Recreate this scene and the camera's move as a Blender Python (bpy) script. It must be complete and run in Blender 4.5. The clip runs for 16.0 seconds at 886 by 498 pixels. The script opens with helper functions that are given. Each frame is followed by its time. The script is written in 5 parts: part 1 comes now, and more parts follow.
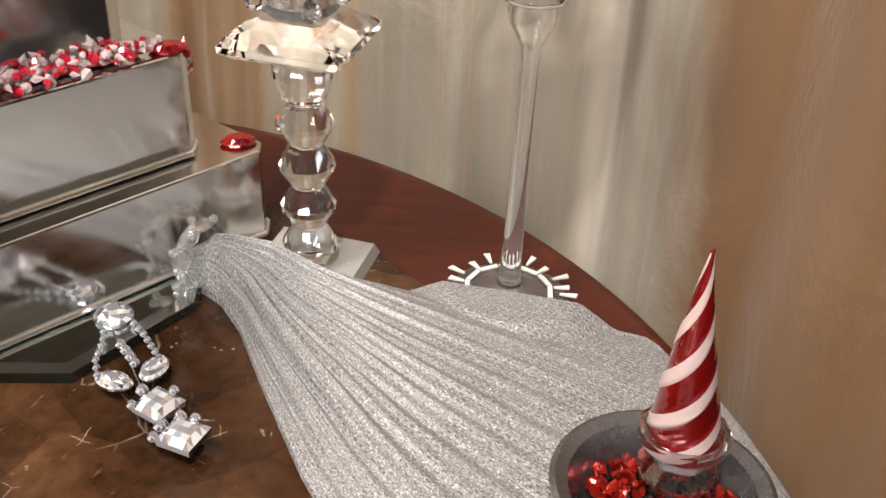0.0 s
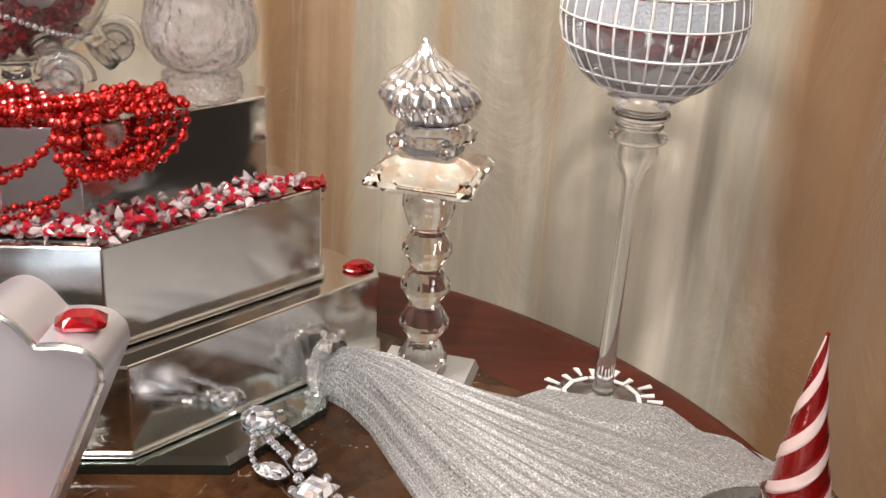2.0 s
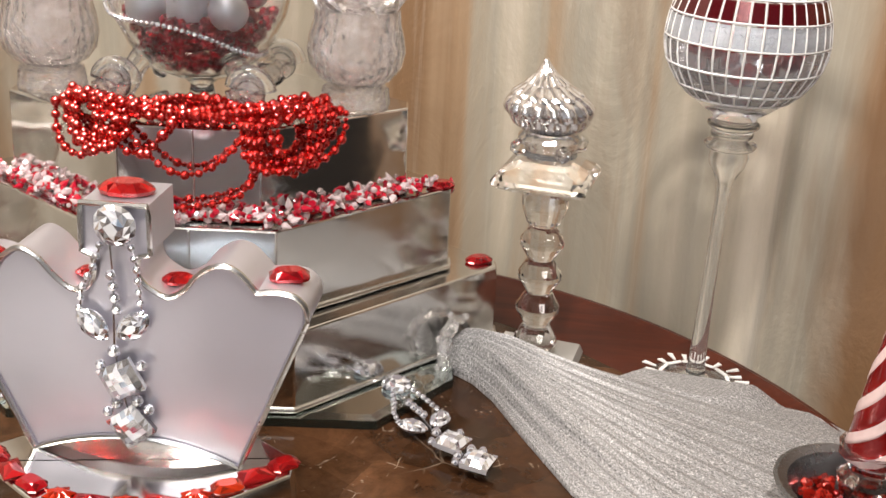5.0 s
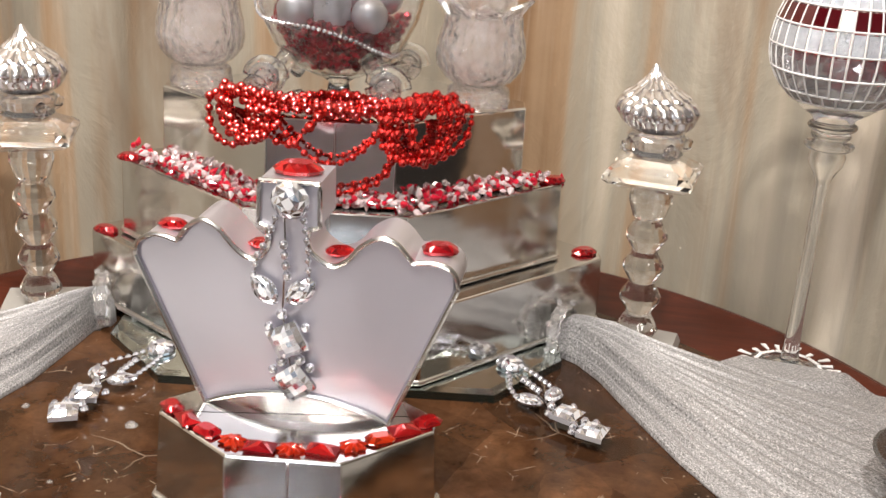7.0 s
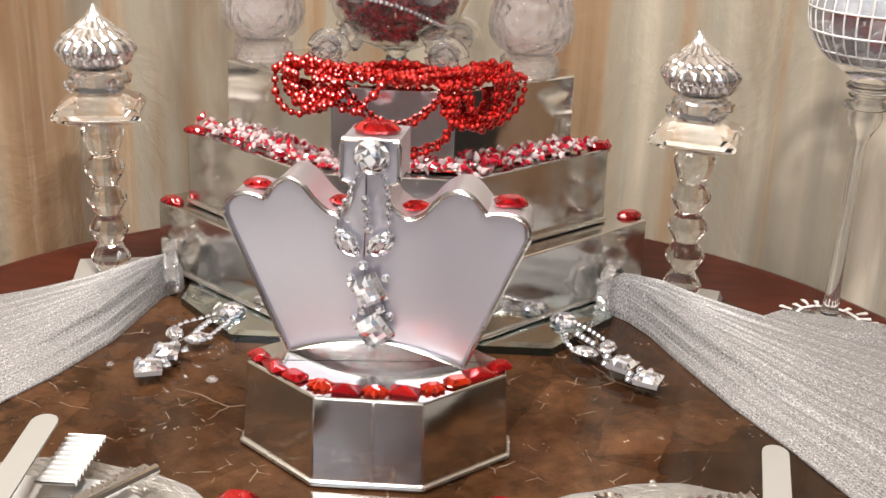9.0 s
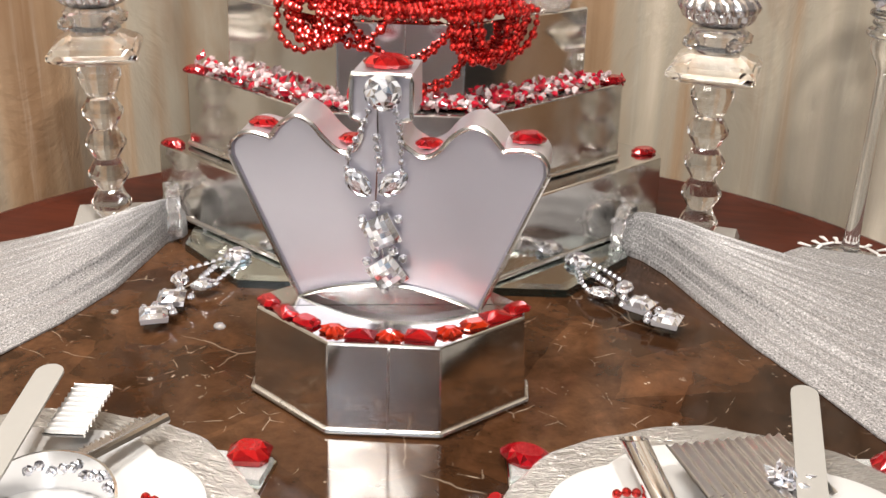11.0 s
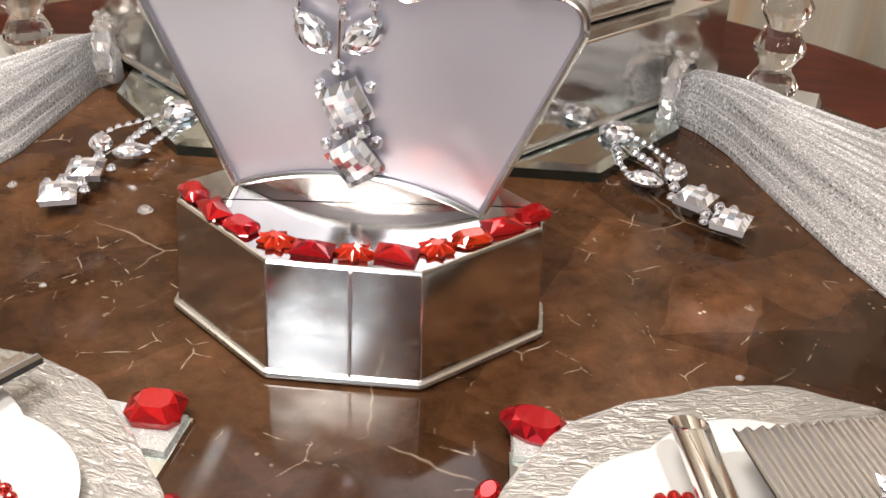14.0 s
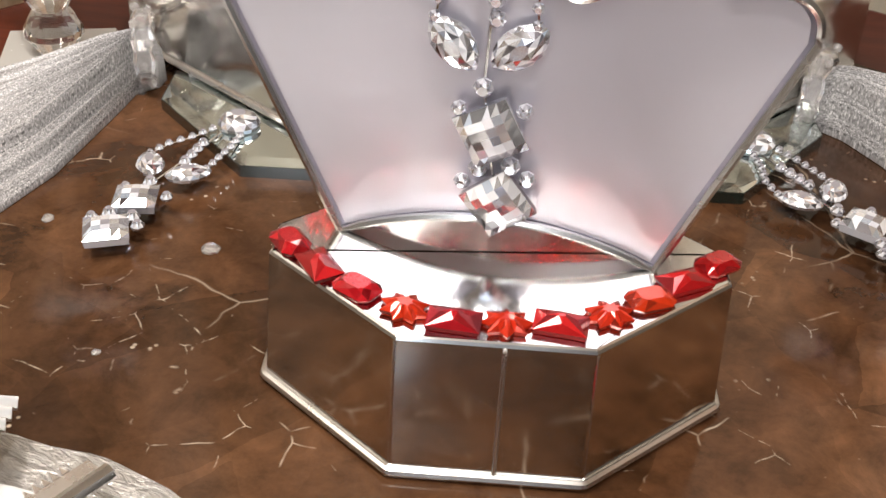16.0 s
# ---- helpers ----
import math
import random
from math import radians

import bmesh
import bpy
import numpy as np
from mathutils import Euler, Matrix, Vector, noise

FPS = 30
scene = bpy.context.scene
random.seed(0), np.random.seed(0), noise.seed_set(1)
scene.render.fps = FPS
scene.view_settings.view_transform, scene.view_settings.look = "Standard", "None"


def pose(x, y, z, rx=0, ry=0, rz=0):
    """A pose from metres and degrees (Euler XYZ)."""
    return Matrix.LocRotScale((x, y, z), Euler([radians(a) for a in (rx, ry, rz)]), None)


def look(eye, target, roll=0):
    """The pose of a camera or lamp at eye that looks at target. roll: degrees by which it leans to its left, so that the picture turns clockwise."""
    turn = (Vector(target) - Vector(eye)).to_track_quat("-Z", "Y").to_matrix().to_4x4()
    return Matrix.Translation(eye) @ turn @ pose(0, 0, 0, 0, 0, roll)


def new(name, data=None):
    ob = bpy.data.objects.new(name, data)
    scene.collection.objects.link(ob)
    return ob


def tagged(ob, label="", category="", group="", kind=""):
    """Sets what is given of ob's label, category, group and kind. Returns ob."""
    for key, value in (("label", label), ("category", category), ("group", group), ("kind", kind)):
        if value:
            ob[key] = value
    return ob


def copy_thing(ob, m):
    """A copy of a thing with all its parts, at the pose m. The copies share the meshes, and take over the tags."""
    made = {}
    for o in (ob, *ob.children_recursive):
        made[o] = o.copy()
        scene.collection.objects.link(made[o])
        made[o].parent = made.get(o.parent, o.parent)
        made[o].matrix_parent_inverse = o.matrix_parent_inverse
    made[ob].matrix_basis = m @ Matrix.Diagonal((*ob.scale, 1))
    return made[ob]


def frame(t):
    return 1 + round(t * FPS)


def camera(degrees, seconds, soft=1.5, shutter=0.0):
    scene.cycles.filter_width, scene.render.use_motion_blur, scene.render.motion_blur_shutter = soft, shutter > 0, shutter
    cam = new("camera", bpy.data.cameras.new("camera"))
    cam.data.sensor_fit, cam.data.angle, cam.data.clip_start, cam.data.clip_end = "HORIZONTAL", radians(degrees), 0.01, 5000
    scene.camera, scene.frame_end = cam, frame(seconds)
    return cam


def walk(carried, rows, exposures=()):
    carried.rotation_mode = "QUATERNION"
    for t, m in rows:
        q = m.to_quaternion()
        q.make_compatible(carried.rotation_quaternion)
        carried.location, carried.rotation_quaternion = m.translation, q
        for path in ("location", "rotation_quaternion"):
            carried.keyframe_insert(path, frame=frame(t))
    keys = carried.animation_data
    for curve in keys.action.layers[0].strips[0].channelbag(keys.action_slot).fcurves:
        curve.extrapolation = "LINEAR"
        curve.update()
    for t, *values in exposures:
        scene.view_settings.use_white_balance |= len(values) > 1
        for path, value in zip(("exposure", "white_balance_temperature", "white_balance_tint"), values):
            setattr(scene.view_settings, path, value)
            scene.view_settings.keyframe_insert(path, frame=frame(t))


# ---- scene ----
# The plan: x right, y away, heights over the table top, in units of 0.88 m.
UNIT, TOP = 0.88, 0.75


def plan(x, y, h=0.0):
    return Vector((x * UNIT, y * UNIT, TOP + h * UNIT))


cam = camera(44.0, 16.0)
PATH = [
    (0, (0.065, 0.068, 0.534), (-0.001, 1.752, -0.545), 3.0),
    (0.5, (0.018, 0.04, 0.55), (-0.005, 1.775, -0.446), 3.8),
    (1, (0.002, 0.013, 0.551), (-0.022, 1.786, -0.375), 3.9),
    (1.5, (-0.029, -0.019, 0.547), (-0.052, 1.779, -0.328), 4.0),
    (2, (-0.062, -0.07, 0.539), (-0.072, 1.766, -0.253), 3.9),
    (2.5, (-0.089, -0.101, 0.548), (-0.123, 1.74, -0.232), 3.7),
    (3, (-0.107, -0.122, 0.549), (-0.155, 1.722, -0.223), 3.5),
    (5.3, (-0.117, -0.249, 0.549), (-0.254, 1.614, -0.164), 3.7),
    (5.5, (-0.129, -0.261, 0.543), (-0.267, 1.606, -0.162), 4.2),
    (6, (-0.144, -0.286, 0.551), (-0.292, 1.578, -0.157), 4.2),
    (6.5, (-0.159, -0.305, 0.544), (-0.349, 1.558, -0.159), 3.8),
    (7, (-0.176, -0.332, 0.547), (-0.388, 1.529, -0.156), 3.5),
    (7.5, (-0.186, -0.357, 0.543), (-0.403, 1.504, -0.158), 3.2),
    (8, (-0.192, -0.388, 0.541), (-0.408, 1.473, -0.159), 2.7),
    (8.5, (-0.208, -0.406, 0.539), (-0.426, 1.453, -0.166), 2.3),
    (9, (-0.222, -0.405, 0.532), (-0.444, 1.45, -0.182), 2.4),
    (9.5, (-0.227, -0.395, 0.523), (-0.433, 1.447, -0.229), 2.3),
    (9.7, (-0.229, -0.392, 0.522), (-0.435, 1.439, -0.254), 2.2),
    (12, (-0.248, -0.323, 0.496), (-0.455, 1.48, -0.343), 1.5),
    (12.5, (-0.251, -0.248, 0.482), (-0.453, 1.52, -0.43), 1.6),
    (13, (-0.235, -0.179, 0.472), (-0.456, 1.565, -0.482), 1.4),
    (13.5, (-0.231, -0.161, 0.449), (-0.458, 1.567, -0.532), 2.7),
    (14, (-0.251, -0.119, 0.445), (-0.466, 1.538, -0.654), 3.3),
    (14.5, (-0.288, -0.065, 0.435), (-0.494, 1.561, -0.711), 3.1),
    (15, (-0.307, -0.028, 0.431), (-0.516, 1.597, -0.717), 2.8),
    (15.5, (-0.336, -0.007, 0.411), (-0.544, 1.622, -0.729), 2.9),
    (16, (-0.356, 0.01, 0.401), (-0.55, 1.641, -0.741), 3.0),
]
walk(cam, [(t, look(plan(*eye), plan(*target), roll)) for t, eye, target, roll in PATH])

# ---- light ----
world = bpy.data.worlds.new("room_air")
scene.world = world
world.use_nodes = True
world.node_tree.nodes["Background"].inputs[0].default_value = (1.0, 0.9, 0.78, 1)
world.node_tree.nodes["Background"].inputs[1].default_value = 0.2


def lamp(name, at, size, watts, colour=(1.0, 0.90, 0.78), target=None):
    data = bpy.data.lights.new(name, "AREA")
    data.shape, data.size, data.energy, data.color = "DISK", size, watts, colour
    ob = new(name, data)
    ob.matrix_world = look(at, target or (at[0], at[1], 0), 0)
    return ob


WARM, COOL = (1.0, 0.935, 0.865), (0.88, 0.94, 1.0)
LAMPS = [((-0.75, 0.10, 2.46), 0.55, 35, WARM), ((-0.02, -0.25, 2.46), 0.12, 31, WARM), ((-0.62, -2.50, 2.46), 0.38, 21, COOL), ((-0.52, -1.40, 2.46), 0.44, 28, WARM)]
for at, size, watts, colour in LAMPS:
    lamp("ceiling_lamp", at, size, watts, colour)
scene.view_settings.exposure = 0.0


# ---- materials ----
def material(name):
    m = bpy.data.materials.new(name)
    m.use_nodes = True
    return m, m.node_tree.nodes, m.node_tree.links, m.node_tree.nodes["Principled BSDF"]


def node(m, kind, **values):
    n = m.node_tree.nodes.new(kind)
    for k, v in values.items():
        n.inputs[k.replace("_", " ")].default_value = v
    return n


def mapped(m, scale=(1, 1, 1), turn=(0, 0, 0), coord="Object"):
    tc = m.node_tree.nodes.new("ShaderNodeTexCoord")
    mp = m.node_tree.nodes.new("ShaderNodeMapping")
    mp.inputs["Scale"].default_value = scale
    mp.inputs["Rotation"].default_value = turn
    m.node_tree.links.new(tc.outputs[coord], mp.inputs["Vector"])
    return mp.outputs["Vector"]


def ramp(m, source, stops):
    r = m.node_tree.nodes.new("ShaderNodeValToRGB")
    while len(r.color_ramp.elements) < len(stops):
        r.color_ramp.elements.new(0.5)
    for e, (p, c) in zip(r.color_ramp.elements, stops):
        e.position, e.color = p, (*c, 1) if len(c) == 3 else c
    m.node_tree.links.new(source, r.inputs["Fac"])
    return r.outputs["Color"]


def grey(v):
    return (v, v, v)


def noise_of(m, vec, scale, detail=4.0, rough=0.55, distort=0.0):
    n = node(m, "ShaderNodeTexNoise", Scale=scale, Detail=detail, Roughness=rough, Distortion=distort)
    m.node_tree.links.new(vec, n.inputs["Vector"])
    return n.outputs["Fac"]


def bump(m, height, strength, distance=0.001, after=None):
    b = node(m, "ShaderNodeBump", Strength=strength, Distance=distance)
    m.node_tree.links.new(height, b.inputs["Height"])
    if after:
        m.node_tree.links.new(after, b.inputs["Normal"])
    return b.outputs["Normal"]


def mix(m, fac, a, b, how="MIX"):
    n = m.node_tree.nodes.new("ShaderNodeMix")
    n.data_type, n.blend_type = "RGBA", how
    for key, v in ((0, fac), (6, a), (7, b)):
        if isinstance(v, (int, float)):
            n.inputs[key].default_value = v
        elif isinstance(v, tuple):
            n.inputs[key].default_value = (*v, 1)
        else:
            m.node_tree.links.new(v, n.inputs[key])
    return n.outputs[2]


def plain(name, colour, rough, metal=0.0, spread=0.15, size=40.0, bumps=0.0, **more):
    """A surface of one colour with wear at two scales."""
    m, ns, ls, p = material(name)
    vec = mapped(m)
    big, fine = noise_of(m, vec, size * 0.25), noise_of(m, vec, size * 4)
    dark = tuple(c * (1 - spread) for c in colour)
    col = mix(m, big, dark, colour)
    ls.new(col, p.inputs["Base Color"])
    both = mix(m, 0.4, big, fine)
    ls.new(ramp(m, both, [(0.3, grey(rough * 0.7)), (0.7, grey(min(1, rough * 1.35)))]), p.inputs["Roughness"])
    p.inputs["Metallic"].default_value = metal
    for k, v in more.items():
        p.inputs[k.replace("_", " ")].default_value = v
    if bumps:
        ls.new(bump(m, both, bumps, 0.0006), p.inputs["Normal"])
    return m


def glass(name, colour=(1, 1, 1), rough=0.0, ior=1.52, bumps=0.0, size=60.0, veil=0.97):
    m, ns, ls, p = material(name)
    p.inputs["Base Color"].default_value = (*colour, 1)
    p.inputs["Transmission Weight"].default_value = veil
    p.inputs["IOR"].default_value = ior
    fine = noise_of(m, mapped(m), size, 3)
    ls.new(ramp(m, fine, [(0.35, grey(rough)), (0.75, grey(rough * 1.6 + 0.012))]), p.inputs["Roughness"])
    if bumps:
        ls.new(bump(m, fine, bumps, 0.001), p.inputs["Normal"])
    return m


def tin(name, rough, colour=(0.74, 0.73, 0.71), cloud=0.5, metal=1.0):
    """Tinned sheet steel: bright, a little wavy, with cloudy dull spots."""
    m, ns, ls, p = material(name)
    vec = mapped(m)
    cloudy = noise_of(m, vec, 9, 5, 0.6, 0.6)
    streak = noise_of(m, mapped(m, (14, 14, 120)), 1.0, 3)
    wave = noise_of(m, vec, 14, 1.5)
    ls.new(mix(m, cloudy, tuple(c * 0.86 for c in colour), colour), p.inputs["Base Color"])
    both = mix(m, 0.35, cloudy, streak)
    ls.new(ramp(m, both, [(0.3, grey(rough * (1 - cloud))), (0.72, grey(rough * (1 + cloud)))]), p.inputs["Roughness"])
    p.inputs["Metallic"].default_value = metal
    n1 = bump(m, wave, 0.35, 0.004)
    ls.new(bump(m, streak, 0.05, 0.0004, n1), p.inputs["Normal"])
    return m


def make_marble():
    """Brown marble: angular shards of close tones, dark smoky patches, short pale cracks and specks."""
    m, ns, ls, p = material("brown_marble")
    vec = mapped(m)

    def warped(scale, detail, by):
        w = node(m, "ShaderNodeTexNoise", Scale=scale, Detail=detail, Roughness=0.6)
        ls.new(vec, w.inputs["Vector"])
        add = ns.new("ShaderNodeVectorMath")
        add.operation = "MULTIPLY_ADD"
        ls.new(w.outputs["Color"], add.inputs[0])
        add.inputs[1].default_value = (by, by, by)
        ls.new(vec, add.inputs[2])
        return add.outputs[0]

    bent, soft = warped(9.0, 4.0, 0.028), warped(3.0, 6.0, 0.22)
    cloud = noise_of(m, soft, 4.0, 8, 0.62, 0.4)
    colour = ramp(m, cloud, [(0.30, (0.020, 0.0088, 0.0040)), (0.45, (0.048, 0.0205, 0.0090)), (0.60, (0.077, 0.0350, 0.0160)), (0.78, (0.126, 0.065, 0.033))])
    for scale, source, low, high in ((6.5, bent, 0.62, 1.25), (13.0, bent, 0.75, 1.2)):
        cells = node(m, "ShaderNodeTexVoronoi", Scale=scale)
        ls.new(source, cells.inputs["Vector"])
        tone = ns.new("ShaderNodeSeparateColor")
        ls.new(cells.outputs["Color"], tone.inputs[0])
        colour = mix(m, 1.0, colour, ramp(m, tone.outputs[0], [(0.0, grey(low)), (1.0, grey(high))]), "MULTIPLY")
    smoky = ramp(m, noise_of(m, bent, 7.5, 7, 0.7, 0.3), [(0.34, grey(0.22)), (0.44, grey(1.0)), (0.7, grey(1.2))])
    colour = mix(m, 0.9, colour, smoky, "MULTIPLY")
    mottle = ramp(m, noise_of(m, vec, 34, 6, 0.7, 0.3), [(0.36, grey(0.55)), (0.52, grey(1.0)), (0.70, grey(1.45))])
    colour = mix(m, 0.8, colour, mottle, "MULTIPLY")
    pale = (0.46, 0.37, 0.28)
    # cracks: straight pieces, broken up
    for scale, width, cut, strength, salt in ((7.0, 0.006, 0.56, 0.40, 0.0), (15.0, 0.011, 0.60, 0.6, 3.1), (31.0, 0.018, 0.60, 0.65, 7.7)):
        edge = ns.new("ShaderNodeTexVoronoi")
        edge.feature = "DISTANCE_TO_EDGE"
        edge.inputs["Scale"].default_value = scale
        ls.new(bent, edge.inputs["Vector"])
        line = ramp(m, edge.outputs["Distance"], [(0.0, grey(strength)), (width, grey(0.0))])
        away = ns.new("ShaderNodeVectorMath")
        away.operation = "ADD"
        away.inputs[1].default_value = (salt, salt, salt)
        ls.new(vec, away.inputs[0])
        mask = ramp(m, noise_of(m, away.outputs[0], scale * 0.9, 4, 0.7), [(cut - 0.03, grey(0)), (cut + 0.05, grey(1))])
        colour = mix(m, mix(m, 1.0, line, mask, "MULTIPLY"), colour, pale)
    # specks in drifts
    speck = node(m, "ShaderNodeTexVoronoi", Scale=130.0)
    ls.new(vec, speck.inputs["Vector"])
    dot = ramp(m, speck.outputs["Distance"], [(0.10, grey(0.85)), (0.20, grey(0.0))])
    drift = ramp(m, noise_of(m, vec, 16, 3), [(0.60, grey(0)), (0.68, grey(1))])
    colour = mix(m, mix(m, 1.0, dot, drift, "MULTIPLY"), colour, pale)
    ls.new(colour, p.inputs["Base Color"])
    ls.new(ramp(m, noise_of(m, vec, 22, 5), [(0.3, grey(0.07)), (0.75, grey(0.18))]), p.inputs["Roughness"])
    p.inputs["Specular IOR Level"].default_value = 0.27
    ls.new(bump(m, noise_of(m, vec, 4, 2), 0.06, 0.004), p.inputs["Normal"])
    return m


def make_wood():
    m, ns, ls, p = material("red_brown_wood")
    vec = mapped(m, (6, 60, 60))
    grain = noise_of(m, vec, 1.5, 6, 0.6, 0.8)
    ls.new(ramp(m, grain, [(0.25, (0.040, 0.0075, 0.003)), (0.55, (0.066, 0.0125, 0.005)), (0.85, (0.092, 0.019, 0.007))]), p.inputs["Base Color"])
    ls.new(ramp(m, noise_of(m, mapped(m), 30, 4), [(0.3, grey(0.30)), (0.7, grey(0.42))]), p.inputs["Roughness"])
    p.inputs["Specular IOR Level"].default_value = 0.3
    ls.new(bump(m, grain, 0.08, 0.0005), p.inputs["Normal"])
    return m


def make_curtain():
    m, ns, ls, p = material("beige_silk")
    # colour bands and streaks run down the cloth
    band = noise_of(m, mapped(m, (6.5, 6.5, 0.18)), 1.0, 3, 0.55, 0.25)
    streak = noise_of(m, mapped(m, (17, 17, 0.7)), 1.0, 5, 0.6, 0.5)
    thin = noise_of(m, mapped(m, (60, 60, 2.2)), 1.0, 4, 0.65)
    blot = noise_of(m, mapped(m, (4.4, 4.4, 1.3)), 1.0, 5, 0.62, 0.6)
    both = mix(m, 0.22, band, streak)
    a = ramp(m, both, [(0.39, (0.22, 0.125, 0.062)), (0.455, (0.35, 0.235, 0.142)), (0.49, (0.345, 0.290, 0.220)), (0.53, (0.34, 0.305, 0.245)), (0.58, (0.43, 0.375, 0.295)), (0.65, (0.62, 0.55, 0.455))])
    b = mix(m, ramp(m, thin, [(0.54, grey(0.0)), (0.74, grey(0.28))]), a, (0.60, 0.54, 0.455))
    # the hanging turns brown towards its right-hand end, with the shade there painted in
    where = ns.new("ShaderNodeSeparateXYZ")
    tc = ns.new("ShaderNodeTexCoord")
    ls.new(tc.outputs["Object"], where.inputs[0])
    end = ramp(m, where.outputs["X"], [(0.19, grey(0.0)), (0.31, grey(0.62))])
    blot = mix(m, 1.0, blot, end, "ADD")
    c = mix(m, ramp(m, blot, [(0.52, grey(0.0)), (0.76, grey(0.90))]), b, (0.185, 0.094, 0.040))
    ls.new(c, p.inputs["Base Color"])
    ls.new(ramp(m, streak, [(0.3, grey(0.36)), (0.7, grey(0.55))]), p.inputs["Roughness"])
    p.inputs["Sheen Weight"].default_value = 0.25
    crease = noise_of(m, mapped(m, (7, 7, 3.0)), 1.0, 6, 0.62, 0.9)
    slub = noise_of(m, mapped(m, (420, 420, 22)), 1.0, 3)
    n1 = bump(m, crease, 0.65, 0.013)
    n1 = bump(m, noise_of(m, mapped(m, (34, 34, 20)), 1.0, 3, 0.55, 0.3), 0.16, 0.003, n1)
    ls.new(bump(m, slub, 0.05, 0.0004, n1), p.inputs["Normal"])
    return m


def make_fabric():
    """Silver knit: rows of stitches with dark gaps and metallic glints."""
    m, ns, ls, p = material("silver_knit")
    tc = ns.new("ShaderNodeTexCoord")
    mp = ns.new("ShaderNodeMapping")
    ls.new(tc.outputs["UV"], mp.inputs["Vector"])
    wob = node(m, "ShaderNodeTexNoise", Scale=60.0, Detail=3.0)
    ls.new(mp.outputs["Vector"], wob.inputs["Vector"])
    shift = ns.new("ShaderNodeVectorMath")
    shift.operation = "MULTIPLY_ADD"
    ls.new(wob.outputs["Color"], shift.inputs[0])
    shift.inputs[1].default_value = (0.005, 0.0014, 0)
    ls.new(mp.outputs["Vector"], shift.inputs[2])
    apart = ns.new("ShaderNodeSeparateXYZ")
    ls.new(shift.outputs[0], apart.inputs[0])

    def sum_of(how, a, b=None):
        n = ns.new("ShaderNodeMath")
        n.operation = how
        for key, v in ((0, a), (1, b)):
            if isinstance(v, float):
                n.inputs[key].default_value = v
            elif v is not None:
                ls.new(v, n.inputs[key])
        return n.outputs[0]

    # staggered slots between rows of stitches
    across = sum_of("DIVIDE", apart.outputs[1], 0.0036)
    along = sum_of("ADD", sum_of("DIVIDE", apart.outputs[0], 0.0056), sum_of("MULTIPLY", sum_of("FLOOR", across), 0.5))
    slot_y = ramp(m, sum_of("FRACT", across), [(0.0, grey(0.0)), (0.10, grey(1.0)), (0.26, grey(1.0)), (0.40, grey(0.0))])
    slot_x = ramp(m, sum_of("FRACT", along), [(0.0, grey(0.0)), (0.12, grey(1.0)), (0.50, grey(1.0)), (0.64, grey(0.0))])
    patchy = ramp(m, noise_of(m, mp.outputs["Vector"], 38, 3), [(0.40, grey(0.25)), (0.60, grey(0.85))])
    gap = mix(m, 1.0, mix(m, 1.0, slot_x, slot_y, "MULTIPLY"), patchy, "MULTIPLY")
    grain = noise_of(m, mp.outputs["Vector"], 700, 3, 0.7)
    thread = ramp(m, grain, [(0.34, (0.13, 0.126, 0.127)), (0.5, (0.270, 0.262, 0.263)), (0.66, (0.435, 0.422, 0.422))])
    cloth = mix(m, gap, thread, (0.05, 0.047, 0.046))
    spark = node(m, "ShaderNodeTexVoronoi", Scale=1100.0)
    ls.new(mp.outputs["Vector"], spark.inputs["Vector"])
    pick = ns.new("ShaderNodeSeparateColor")
    ls.new(spark.outputs["Color"], pick.inputs[0])
    ls.new(mix(m, ramp(m, pick.outputs[0], [(0.80, grey(0)), (1.0, grey(0.6))]), cloth, (0.86, 0.83, 0.83)), p.inputs["Base Color"])
    ls.new(ramp(m, pick.outputs[1], [(0.0, grey(0.34)), (1.0, grey(0.65))]), p.inputs["Roughness"])
    ls.new(ramp(m, pick.outputs[2], [(0.3, grey(0.08)), (0.9, grey(0.40))]), p.inputs["Metallic"])
    n1 = bump(m, gap, -0.5, 0.0010)
    ls.new(bump(m, grain, 0.25, 0.0006, n1), p.inputs["Normal"])
    return m


def make_hammered(name, colour, scale, stretch, rough, depth):
    """Silver leaf with crinkles or glitter grains."""
    m, ns, ls, p = material(name)
    vec = mapped(m, stretch)
    crinkle = noise_of(m, vec, scale, 4, 0.65, 0.7)
    fine = noise_of(m, vec, scale * 3.5, 2)
    ls.new(mix(m, crinkle, tuple(c * 0.6 for c in colour), colour), p.inputs["Base Color"])
    p.inputs["Metallic"].default_value = 0.6
    ls.new(ramp(m, fine, [(0.3, grey(rough * 0.6)), (0.7, grey(rough * 1.5))]), p.inputs["Roughness"])
    n1 = bump(m, crinkle, 0.9, depth)
    ls.new(bump(m, fine, 0.4, depth * 0.3, n1), p.inputs["Normal"])
    return m


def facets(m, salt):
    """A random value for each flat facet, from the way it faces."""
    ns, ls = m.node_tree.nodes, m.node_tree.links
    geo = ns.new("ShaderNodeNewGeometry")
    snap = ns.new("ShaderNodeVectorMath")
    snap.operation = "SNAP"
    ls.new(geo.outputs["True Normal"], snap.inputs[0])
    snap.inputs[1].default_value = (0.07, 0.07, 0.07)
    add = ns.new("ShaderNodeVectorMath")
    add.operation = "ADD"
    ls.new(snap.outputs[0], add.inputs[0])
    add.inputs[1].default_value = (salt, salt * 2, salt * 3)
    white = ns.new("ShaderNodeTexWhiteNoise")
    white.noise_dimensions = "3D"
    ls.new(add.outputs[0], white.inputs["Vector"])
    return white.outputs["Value"]


